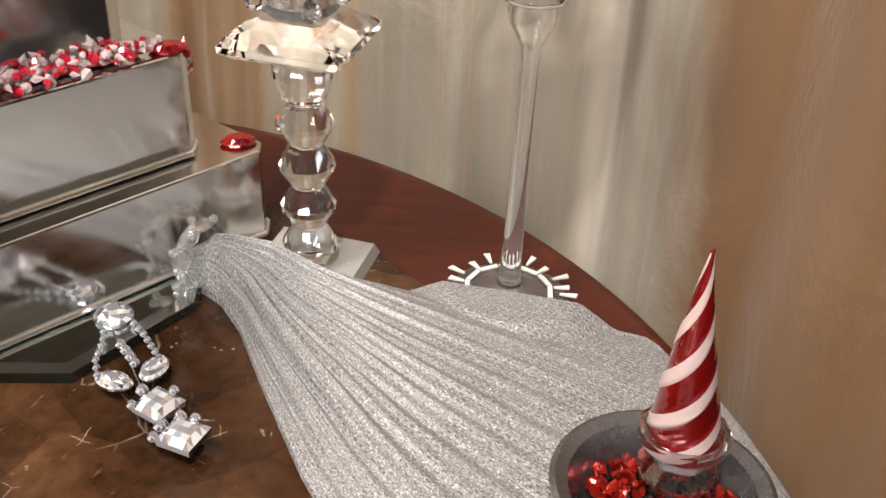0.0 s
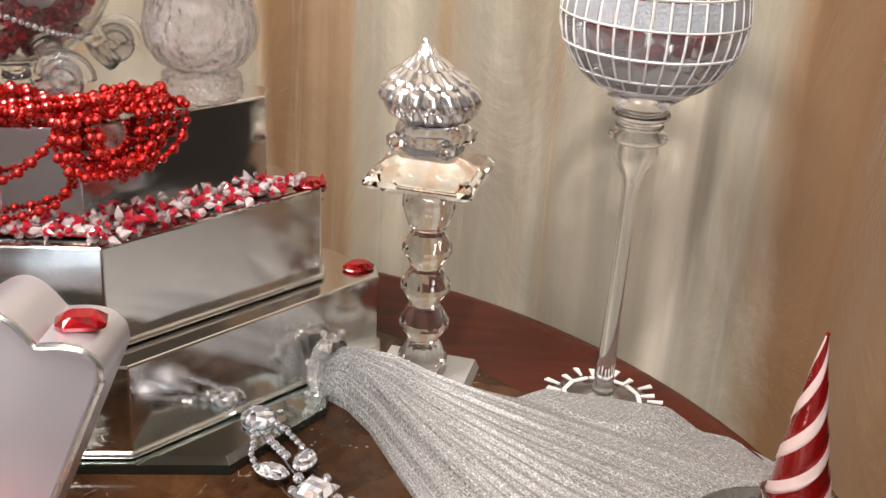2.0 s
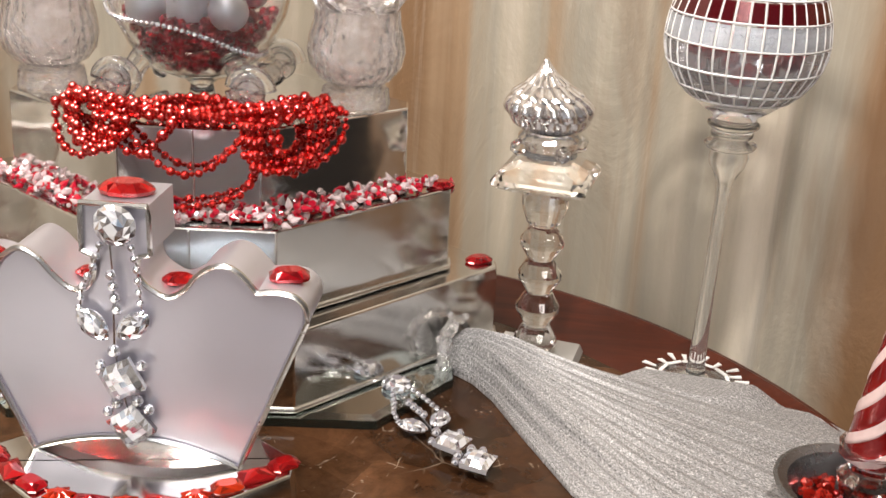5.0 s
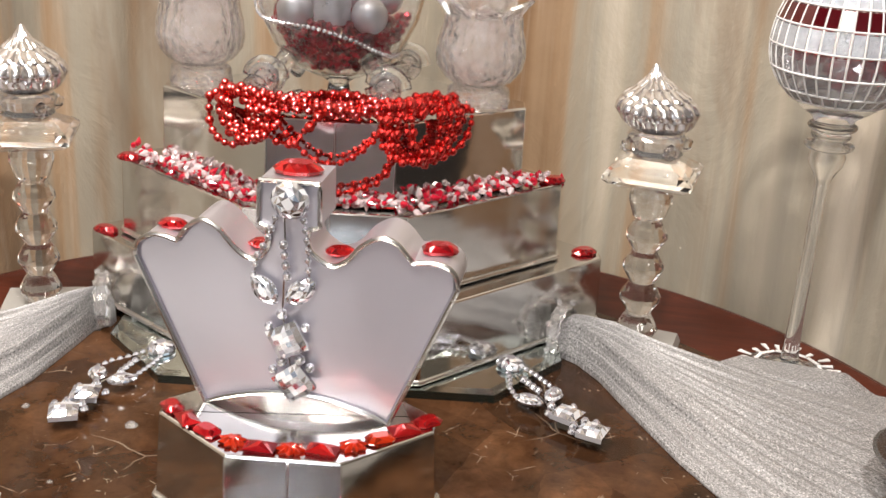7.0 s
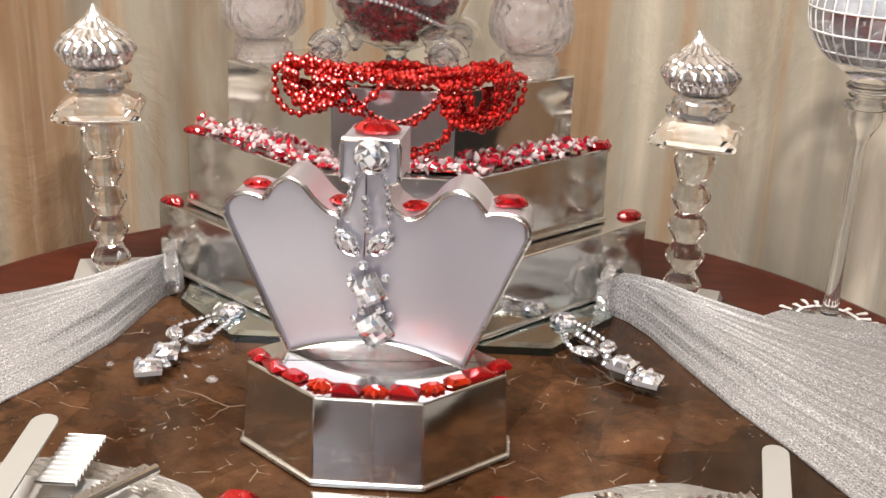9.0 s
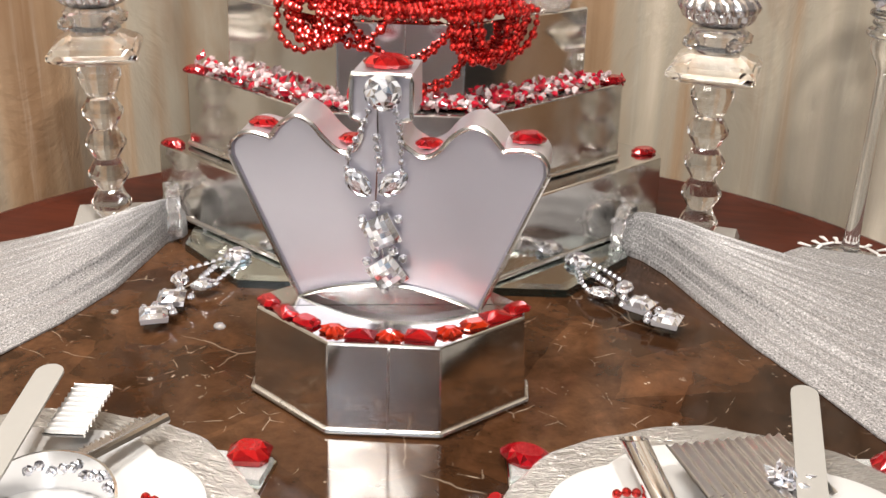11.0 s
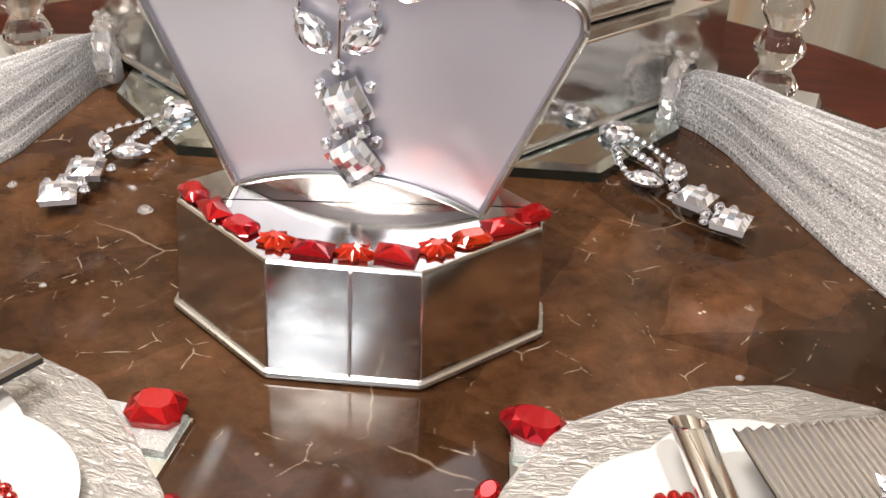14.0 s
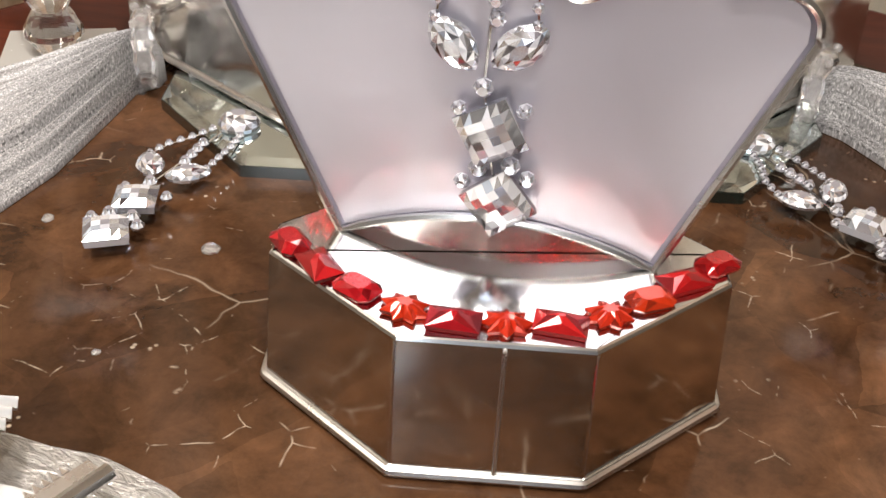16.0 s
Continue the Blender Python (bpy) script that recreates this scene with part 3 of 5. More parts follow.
def rounded(outline, by, steps=4):
    """The outline with its corners rounded off."""
    out = []
    n = len(outline)
    for i in range(n):
        p, a, b = Vector(outline[i]), Vector(outline[i - 1]), Vector(outline[(i + 1) % n])
        s, e = p + (a - p).normalized() * by, p + (b - p).normalized() * by
        for k in range(steps + 1):
            f = k / steps
            out.append(tuple(s * (1 - f) ** 2 + p * 2 * f * (1 - f) + e * f * f))
    return out


def build_tin(x, y, h, turn, a, w, d, e, height, label, mat=None, taper=0.0):
    """An upturned eight-sided cake tin: sheet body, rolled wire rim at the foot, soldered seams."""
    tin_ob = thing("cake_tin", x, y, h, label, "cake tin", "stacked tins", turn=turn)
    outline = rounded(eight(a, w, d, e), 0.0016, 2)
    bm = bmesh.new()
    levels = [(outline, 0.004), (shrink(outline, 0.0015 + taper), height - 0.002), (shrink(outline, 0.0024 + taper), height - 0.0006), (shrink(outline, 0.0036 + taper), height)]
    rings = [[bm.verts.new((px, py, z)) for px, py in o] for o, z in levels]
    n = len(outline)
    for lo, hi in zip(rings, rings[1:]):
        for i in range(n):
            bm.faces.new((lo[i], lo[(i + 1) % n], hi[(i + 1) % n], hi[i]))
    bm.faces.new(rings[0][::-1])
    bm.faces.new(rings[-1])
    part("body", bm, mat or TIN, tin_ob)
    part("rim", tube([(px, py, 0.0036) for px, py in shrink(outline, -0.0008)], 0.0027, 8, closed=True), RIM, tin_ob, "rolled bright wire rim", True)
    part("seam", tube([(0.004, -0.0004, 0.006), (0.004, -0.0004 + 0.0012 + taper, height - 0.003)], 0.0011, 6), RIM, tin_ob, "soldered upright seam", True)
    for sx in (-a, a):
        part("corner_seam", tube([(sx, 0.0012, 0.006), (sx - math.copysign(taper * 0.4, sx), 0.0024 + taper, height - 0.003)], 0.0008, 5), RIM, tin_ob, smooth=True)
    return tin_ob


# the flat mirror under the tins
mirror = thing("table_mirror", -0.402, 0.660, 0.0, "mirror with a thick black edge on the marble", "mirror", turn=6.5)
mo = eight(0.175, 0.252, 0.092, 0.20)
part("backing", prism(mo, 0.0, 0.0088, top=mo), BLACK, mirror, "black glass edge")
part("bevel", prism(shrink(mo, 0.0008), 0.0090, 0.0100, top=shrink(mo, 0.012)), MIRROR, mirror)

H1, H2, H3 = 0.0102, 0.0952, 0.1866
build_tin(-0.401, 0.667, H1, 7.0, 0.094, 0.300, 0.183, 0.02, 0.0848, "large eight-sided tin lying upturned on the mirror")
build_tin(-0.4147, 0.692, H2, 6.2, 0.085, 0.252, 0.149, 0.02, 0.0912, "middle eight-sided tin stacked upturned on the large one")
build_tin(-0.4150, 0.713, H3, 5.9, 0.066, 0.2005, 0.111, 0.03, 0.0894, "small eight-sided tin on top of the stack", MIRRORTIN)
HT = H3 + 0.0896
BX, BY, BT = -0.3745, 0.3885, 4.8
BH = 0.0838
build_tin(BX, BY, 0.0, BT, 0.0478, 0.1205, 0.063, 0.03, BH, "eight-sided tin carrying the crown, edged with red stones", taper=0.0035)


# ---- crown ----
CROWN_RIGHT = [(0.0195, 0.2044), (0.0200, 0.1684), (0.011, 0.1659), (0.0105, 0.1544), (0.013, 0.1474), (0.019, 0.1420), (0.0303, 0.1369), (0.0428, 0.1429), (0.0542, 0.1564), (0.069, 0.1649), (0.0826, 0.1614), (0.0962, 0.1469), (0.111, 0.1484), (0.1235, 0.1464), (0.1315, 0.1384), (0.133, 0.1274), (0.082, 0.0)]
CROWN_LEFT = [(-0.0295, 0.2034), (-0.0305, 0.1674), (-0.022, 0.1644), (-0.0215, 0.1534), (-0.0235, 0.1454), (-0.028, 0.1389), (-0.0345, 0.1364), (-0.0425, 0.1379), (-0.0526, 0.1464), (-0.0645, 0.1594), (-0.0776, 0.1648), (-0.0901, 0.1569), (-0.0992, 0.1444), (-0.1117, 0.1477), (-0.1231, 0.1466), (-0.1333, 0.1386), (-0.1345, 0.1274), (-0.0785, 0.0)]
CZ = BH + 0.0003


def smooth_line(points, keep):
    """Softens a polyline but keeps the corners whose index is in keep."""
    out = []
    for i in range(len(points) - 1):
        p0, p1, p2, p3 = points[max(i - 1, 0)], points[i], points[i + 1], points[min(i + 2, len(points) - 1)]
        if i in keep:
            p0 = p1
        if i + 1 in keep:
            p3 = p2
        for k in range(5):
            t = k / 5
            out.append(tuple(0.5 * (2 * p1[c] + (p2[c] - p0[c]) * t + (2 * p0[c] - 5 * p1[c] + 4 * p2[c] - p3[c]) * t * t + (3 * p1[c] - p0[c] - 3 * p2[c] + p3[c]) * t ** 3) for c in (0, 1)))
    out.append(points[-1])
    return out


def build_crown():
    crown = thing("crown_tin", -0.386, 0.468, CZ, "crown-shaped satin silver tin standing on the small tin", "crown", turn=-1.0)
    right = smooth_line(CROWN_RIGHT, {0, 1, 2, 11, 15, 16})
    arch = [(0.082 - 0.1605 * k / 16, 0.018 * (1 - (2 * k / 16 - 1) ** 2)) for k in range(1, 16)]
    left = list(reversed(smooth_line(CROWN_LEFT, {0, 1, 2, 12, 16, 17})))
    outline = right + arch + left
    depth = 0.052
    bm = bmesh.new()
    n = len(outline)
    cx, cz = 0.0, 0.09
    inner = [(px + (cx - px) * 0.03, pz + (cz - pz) * 0.03) for px, pz in outline]
    front = [bm.verts.new((px, 0.0, pz)) for px, pz in outline]
    back = [bm.verts.new((px, depth, pz)) for px, pz in outline]
    # a pan standing on its side: open behind, with a shallow lip under the arch
    # the arch wall is cut this short to let light in beneath it
    lip = {i: bm.verts.new((outline[i][0], 0.016, outline[i][1])) for i in range(len(right) - 1, len(right) + len(arch) + 1)}
    for i in range(n):
        j = (i + 1) % n
        far = (lip[j], lip[i]) if i in lip and j in lip else (back[j], back[i])
        bm.faces.new((front[i], front[j], *far))
    part("body", bm, SATIN, crown, smooth=True)
    panel = bmesh.new()
    rim_low, rim_up = [panel.verts.new((px, 0.0045, pz)) for px, pz in outline], [panel.verts.new((px, 0.0022, pz)) for px, pz in inner]
    panel.faces.new(rim_up[::-1])
    panel.faces.new(rim_low)
    for i in range(n):
        j = (i + 1) % n
        panel.faces.new((rim_low[i], rim_low[j], rim_up[j], rim_up[i]))
    part("front_panel", panel, SATIN, crown)
    part("edge_wire", tube([(px, -0.0004, pz) for px, pz in outline], 0.0021, 6, closed=True), RIM, crown, "bright rolled wire edge", True)
    return crown


build_crown()


# ---- red stones ----
def red_stone(kind):
    if kind == "oval":
        return gem(ring_of(12, 0.014, 0.009), 0.006, 0.6)
    if kind == "octagon":
        return gem([(-0.014, -0.006), (-0.009, -0.010), (0.009, -0.010), (0.014, -0.006), (0.014, 0.006), (0.009, 0.010), (-0.009, 0.010), (-0.014, 0.006)], 0.007, 0.55)
    if kind == "diamond":
        return gem([(-0.0155, -0.0085), (0.0145, -0.0105), (0.0155, 0.0085), (-0.0145, 0.0105)], 0.009, 0.12)
    if kind == "emerald":
        return gem([(-0.019, -0.009), (-0.012, -0.0165), (0.012, -0.0165), (0.019, -0.009), (0.019, 0.009), (0.012, 0.0165), (-0.012, 0.0165), (-0.019, 0.009)], 0.013, 0.55, 0.45)
    return gem([(r * math.cos(math.pi * i / 8), 0.85 * r * math.sin(math.pi * i / 8)) for i, r in ((i, 0.0155 if i % 2 == 0 else 0.0105) for i in range(16))], 0.007, 0.35)


STONES = {}


def place_stone(kind, mat, x, y, h, turn, label, group, size=1.0):
    key = (kind, mat.name)
    if key not in STONES:
        STONES[key] = single("red_stone", red_stone(kind), mat, label, "gem", group, x=x, y=y, h=h, turn=turn)
        ob = STONES[key]
    else:
        ob = copy_thing(STONES[key], spot(x, y, h, turn))
        tagged(ob, label, "gem", group)
    ob.scale = (size, size, size)
    return ob


ROW = ["octagon", "diamond", "octagon", "star", "diamond", "star", "diamond", "star", "octagon", "diamond", "octagon"]
RIM_SPOTS = [(-0.486, 0.451), (-0.467, 0.434), (-0.445, 0.420), (-0.420, 0.409), (-0.396, 0.404), (-0.372, 0.407), (-0.347, 0.411), (-0.325, 0.423), (-0.306, 0.439), (-0.289, 0.457), (-0.272, 0.476)]
RIM_TURNS = [-50, -48, -30, -20, 2, 8, 0, 30, 28, 36, 40]
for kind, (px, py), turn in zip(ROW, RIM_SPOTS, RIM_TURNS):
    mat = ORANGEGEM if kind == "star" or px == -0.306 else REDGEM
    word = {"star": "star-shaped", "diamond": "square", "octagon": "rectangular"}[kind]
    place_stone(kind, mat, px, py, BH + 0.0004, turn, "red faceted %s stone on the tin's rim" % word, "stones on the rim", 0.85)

# ovals on the crown's shoulders and turret
for dx, dz, size, tilt in ((-0.110, 0.1480, 1.0, 0), (-0.033, 0.1390, 0.95, 0), (0.032, 0.1385, 1.0, 0), (0.114, 0.1490, 1.05, 0), (-0.004, 0.2050, 1.5, 0)):
    place_stone("oval" if dx != 0.114 else "octagon", REDGEM, -0.386 + dx, 0.492, CZ + dz, 5 + dx * 80, "red oval stone on the crown's top", "stones on the crown", size)
# ovals on the corners of the tins
for px, py, ph in ((-0.148, 0.897, H2), (-0.702, 0.811, H2), (-0.193, 0.872, H3), (-0.667, 0.807, H3)):
    place_stone("oval", REDGEM, px, py, ph + 0.0002, 20 if px > -0.4 else -10, "red oval stone on a tin's corner", "stones on the tins", 1.15)


# ---- rhinestone drops ----
def build_drop(x, y, h, turn, label, upright=False):
    """A pendant drop: round head stone, three strings, two leaf stones, two square stones with small ones between."""
    drop = thing("rhinestone_drop", x, y, h, label, "pendant", "rhinestone drops")
    if upright:
        drop.matrix_basis = Matrix.Translation(plan(x, y, h)) @ Matrix.Rotation(radians(turn), 4, "Z") @ Matrix.Rotation(radians(90), 4, "X")
    else:
        drop.matrix_basis = spot(x, y, h, turn)
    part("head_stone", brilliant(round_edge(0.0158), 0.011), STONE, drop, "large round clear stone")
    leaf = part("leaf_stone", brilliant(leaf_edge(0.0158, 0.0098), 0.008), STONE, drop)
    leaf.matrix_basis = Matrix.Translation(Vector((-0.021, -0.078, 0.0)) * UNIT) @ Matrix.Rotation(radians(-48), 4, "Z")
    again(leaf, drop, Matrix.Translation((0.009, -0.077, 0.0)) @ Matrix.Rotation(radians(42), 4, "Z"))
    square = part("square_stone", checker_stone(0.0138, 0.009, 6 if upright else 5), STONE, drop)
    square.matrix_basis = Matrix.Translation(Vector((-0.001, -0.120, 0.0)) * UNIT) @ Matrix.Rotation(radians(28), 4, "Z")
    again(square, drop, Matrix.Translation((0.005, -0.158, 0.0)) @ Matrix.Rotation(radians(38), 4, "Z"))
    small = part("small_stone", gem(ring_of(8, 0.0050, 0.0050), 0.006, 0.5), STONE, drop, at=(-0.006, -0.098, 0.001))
    spots = [(-0.017, -0.110, 0.8), (0.014, -0.108, 0.85), (-0.006, -0.1405, 1.0), (0.0095, -0.1375, 1.0), (0.018, -0.144, 0.9), (-0.0135, -0.149, 0.85)]
    for k in range(4):
        spots.append((-0.005 + 0.001 * k, -0.038 - 0.0088 * k, 0.85))
    left = resample([(-0.012, -0.016), (-0.017, -0.031), (-0.027, -0.049), (-0.030, -0.066)], 7)
    rightline = resample([(0.011, -0.016), (0.014, -0.033), (0.015, -0.050), (0.016, -0.066)], 7)
    for p in left + rightline:
        spots.append((p.x, p.y, 0.62))
    for sx, sy, size in spots:
        again(small, drop, Matrix.Translation((sx, sy, 0.001)) @ Matrix.Scale(size, 4))
    wire = bmesh.new()
    tube([(p.x, p.y, 0.001) for p in left], 0.0008, 5, wire)
    tube([(p.x, p.y, 0.001) for p in rightline], 0.0008, 5, wire)
    tube([(-0.005, -0.012, 0.001), (-0.004, -0.04, 0.001), (-0.006, -0.095, 0.001), (-0.003, -0.123, 0.001), (0.004, -0.160, 0.001)], 0.0009, 5, wire)
    part("wire", wire, CHROME, drop, smooth=True)
    return drop


build_drop(-0.389, 0.4655, 0.274, -1.0, "rhinestone pendant hanging down the crown's face", True)
build_drop(-0.2175, 0.748, 0.0112, 33.0, "rhinestone pendant with its head on the mirror's edge")
build_drop(-0.5915, 0.692, 0.0112, -15.5, "rhinestone pendant lying from the mirror onto the marble")


# ---- crystal candlesticks with silvered domes ----
def build_candlestick(x, y, turn, label, lean=0.0):
    stick = thing("crystal_candlestick", x, y, 0.0, label, "candlestick", "candlesticks", turn=turn)
    b = 0.047
    part("base", prism([(-b, -b), (b, -b), (b, b), (-b, b)], 0.0, 0.010, top=[(-b + 0.004, -b + 0.004), (b - 0.004, -b + 0.004), (b - 0.004, b - 0.004), (-b + 0.004, b - 0.004)]), STONEBASE, stick, "pale square glass base")
    z = 0.0102
    for k in range(5):
        top = k == 4
        hgt = 0.0376
        r, neck = 0.0236, 0.0138
        prof = [(0.0, 0.0), (neck, 0.0), (neck + 0.0012, 0.0015), (r, hgt * 0.42), (r, hgt * 0.55), (neck + 0.0012, hgt - 0.002), (neck, hgt - 0.0005), (0.0, hgt - 0.0005)]
        if top:
            prof = [(0.0, 0.0), (0.015, 0.0), (0.018, 0.003), (0.0245, hgt * 0.6), (0.0245, hgt * 0.78), (0.020, hgt - 0.0005), (0.0, hgt - 0.0005)]
        part("bead", lathe(prof, 16, centre=(0, 0, z)), CRYSTAL, stick)
        z += hgt
    z += 0.001
    def square(s, c):
        return [(-s + c, -s), (s - c, -s), (s, -s + c), (s, s - c), (s - c, s), (-s + c, s), (-s, s - c), (-s, -s + c)]
    plate = bmesh.new()
    rings = [(0.028, 0.004, z), (0.0445, 0.002, z + 0.008), (0.0485, 0.0012, z + 0.012), (0.0485, 0.0012, z + 0.017), (0.0440, 0.004, z + 0.023), (0.034, 0.010, z + 0.030), (0.026, 0.006, z + 0.0335)]
    vs = [[plate.verts.new((px, py, zz)) for px, py in square(s, c)] for s, c, zz in rings]
    for k, (lo, hi) in enumerate(zip(vs, vs[1:])):
        for i in range(8):
            j = (i + 1) % 8
            if k in (0, 3):
                plate.faces.new((lo[i], lo[j], hi[i]) if i % 2 else (lo[i], lo[j], hi[j]))
                plate.faces.new((lo[j], hi[j], hi[i]) if i % 2 else (lo[i], hi[j], hi[i]))
            else:
                plate.faces.new((lo[i], lo[j], hi[j], hi[i]))
    plate.faces.new(vs[0][::-1])
    plate.faces.new(vs[-1])
    part("drip_plate", plate, CRYSTAL, stick, "thick square crystal plate with bevelled edges")
    zc = z + 0.0335
    part("cup", lathe([(0.0, zc), (0.024, zc), (0.030, zc + 0.005), (0.027, zc + 0.010), (0.031, zc + 0.016), (0.033, zc + 0.022), (0.027, zc + 0.030), (0.0, zc + 0.030)], 16), ICE, stick, "faceted crystal cup")
    for k in range(4):
        a = radians(35 + 90 * k)
        part("knob", ball(0.0098, (0.034 * math.cos(a), 0.034 * math.sin(a), zc + 0.013), 1), CRYSTAL, stick)
    zd = zc + 0.0305
    prof = [(0.024, 0.0), (0.031, 0.002), (0.0385, 0.008), (0.0430, 0.015), (0.0440, 0.022), (0.0415, 0.030), (0.0345, 0.038), (0.0250, 0.045), (0.0160, 0.052), (0.0090, 0.059), (0.0045, 0.066), (0.0028, 0.070), (0.0, 0.0715)]
    fine = resample([(r, 0, hh) for r, hh in prof], 60)
    dome = bmesh.new()
    sides = 144
    rings = []
    for k, p in enumerate(fine):
        if k == len(fine) - 1:
            rings.append([dome.verts.new((0, 0, zd + p.z))])
            continue
        ring = []
        f = k / (len(fine) - 1)
        for i in range(sides):
            a = 2 * math.pi * i / sides
            # overlapping leaves winding up the onion
            u = a * 16 / (2 * math.pi) + f * 0.4
            w = 5 * f ** 1.2
            cell = abs((u + 0.5 * (math.floor(w) % 2)) % 1 - 0.5) * 2
            leaf = (1 - cell ** 2) * (1 - abs(w % 1 - 0.35) * 0.9)
            r = p.x * (1 + 0.13 * (leaf - 0.45) * min(1, 4 * (1 - f)))
            ring.append(dome.verts.new((r * math.cos(a), r * math.sin(a), zd + p.z)))
        rings.append(ring)
    for lo, hi in zip(rings, rings[1:]):
        for i in range(sides):
            j = (i + 1) % sides
            dome.faces.new((lo[i], lo[j], hi[0])) if len(hi) == 1 else dome.faces.new((lo[i], lo[j], hi[j], hi[i]))
    dome.faces.new(rings[0])
    part("dome", dome, DOME, stick, "silvered onion-shaped top with embossed leaves", True)
    # the stack is a little out of true
    shear = Matrix.Identity(4)
    shear[0][2] = lean
    for ob in stick.children:
        if lean and ob.name.startswith("dome"):
            tip = Matrix.Identity(4)
            tip[0][2] = -0.13
            foot = Matrix.Translation((0, 0, zd * UNIT))
            ob.data.transform(foot @ tip @ foot.inverted())
        ob.data.transform(shear)
    return stick


build_candlestick(-0.079, 0.853, -12.0, "tall crystal candlestick of stacked beads with a silver onion top", -0.018)
build_candlestick(-0.772, 0.782, 18.0, "tall crystal candlestick of stacked beads with a silver onion top")


# ---- mosaic goblet ----
def build_goblet(x, y):
    gob = thing("mosaic_goblet", x, y, 0.0, "long-stemmed glass goblet covered in silver and red mosaic", "goblet")
    foot = [(0.0, 0.002), (0.050, 0.002), (0.051, 0.004), (0.046, 0.006), (0.025, 0.011), (0.012, 0.018), (0.0, 0.020)]
    part("foot", lathe(foot, 40), STEMGLASS, gob, smooth=True)
    chip = bmesh.new()
    prism([(0.043, -0.0008), (0.057, -0.0036), (0.0585, 0.0018), (0.043, 0.0010)], 0.0085, 0.0100, chip)
    chip_ob = part("mosaic_chip", chip, GROUT, gob, "white mosaic chip")
    for k in range(1, 22):
        again(chip_ob, gob, Matrix.Rotation(2 * math.pi * (k + 0.22 * math.sin(k * 5.1)) / 22, 4, "Z") @ Matrix.Scale(0.95 + 0.07 * math.sin(k * 3.7), 4, (1, 0, 0)))
    inner = part("mosaic_chip", prism([(0.033, -0.0080), (0.037, -0.0088), (0.037, 0.0088), (0.033, 0.0080)], 0.0100, 0.0112), GROUT, gob)
    for k in range(1, 12):
        again(inner, gob, Matrix.Rotation(2 * math.pi * k / 12, 4, "Z"))
    stem = [(0.0, 0.017), (0.0105, 0.017), (0.0090, 0.03), (0.0080, 0.07), (0.0072, 0.12), (0.0070, 0.17), (0.0072, 0.212), (0.0082, 0.228), (0.0125, 0.238), (0.0180, 0.247), (0.0195, 0.256), (0.0175, 0.262), (0.0, 0.262)]
    part("stem", lathe(stem, 24), STEMGLASS, gob, "slender solid glass stem", True)
    for k, (r, zz, th) in enumerate(((0.0215, 0.268, 0.0062), (0.0175, 0.2785, 0.0055), (0.0215, 0.2885, 0.006))):
        prof = [(r - 0.008 + (th + 0.006) * math.cos(t), zz + th * math.sin(t)) for t in (math.pi * (i / 8 - 0.5) for i in range(9))]
        part("collar", lathe([(0.0, zz - th)] + prof + [(0.0, zz + th)], 28), STEMGLASS, gob, smooth=True)
    # bowl: grout shell with mosaic tiles set on it, open at the top
    zc, R, sq = 0.370, 0.0758, 0.98
    low = -0.82
    def wall(f):
        a = low + f * (0.78 - low)
        return R * math.cos(a * 1.08) if a < 0 else R * math.cos(a * 0.9), zc + R * math.sin(a) * (0.96 if a < 0 else 1.1)
    shell = bmesh.new()
    cup = [wall(k / 14) for k in range(3)]
    lathe([(0.0, 0.2915), (0.0195, 0.2925), (0.0235, 0.2985), ((0.0235 + cup[0][0]) / 2, (0.2985 + cup[0][1]) / 2 - 0.0012)] + cup + [(r - 0.004, zz) for r, zz in reversed(cup)] + [(0.0, cup[0][1] + 0.002)], 40, shell)
    part("bowl", shell, glass("bowl_glass", (0.93, 0.94, 0.95), 0.05, 1.2), gob, smooth=True)
    rows = [(0.0, 0.115, 26, TILECLEAR), (0.125, 0.31, 34, TILECLEAR), (0.32, 0.52, 34, TILECLEAR), (0.53, 0.70, 34, TILEGLITTER), (0.71, 0.87, 34, TILERED), (0.88, 0.99, 34, TILEGLITTER)]
    line = bmesh.new()
    for f0, f1, count, mat in rows:
        tile = bmesh.new()
        a = math.pi / count * 0.80
        quad = []
        for f, sgn in ((f0, -1), (f0, 1), (f1, 1), (f1, -1)):
            r, zz = wall(f + (0.008 if f == f0 else -0.008))
            quad.append((r, sgn * a, zz))
        vs = []
        for off in (-0.0005, 0.0012):
            vs.append([tile.verts.new(((r + off) * math.cos(t), (r + off) * math.sin(t), zz)) for r, t, zz in quad])
        tile.faces.new(vs[0][::-1])
        tile.faces.new(vs[1])
        for i in range(4):
            tile.faces.new((vs[0][i], vs[0][(i + 1) % 4], vs[1][(i + 1) % 4], vs[1][i]))
        ob = part("mosaic_tile", tile, mat, gob)
        ob.visible_shadow = mat is not TILECLEAR
        for k in range(1, count):
            again(ob, gob, Matrix.Rotation(2 * math.pi * k / count, 4, "Z")).visible_shadow = mat is not TILECLEAR
        # grout between the tiles of this row and under it
        for k in range(count):
            t = 2 * math.pi * (k + 0.5) / count
            pts = []
            for q in range(3):
                r, zz = wall(f0 + (f1 - f0) * q / 2)
                pts.append(((r + 0.0004) * math.cos(t), (r + 0.0004) * math.sin(t), zz))
            tube(pts, 0.0011, 4, line)
        r, zz = wall(f0)
        tube([((r + 0.0002) * math.cos(2 * math.pi * k / 48), (r + 0.0002) * math.sin(2 * math.pi * k / 48), zz) for k in range(48)], 0.0013, 5, line, closed=True)
    part("grout", line, GROUT, gob, "white grout lines")
    return gob


build_goblet(0.092, 0.830)
random.seed(5)
heap = bmesh.new()
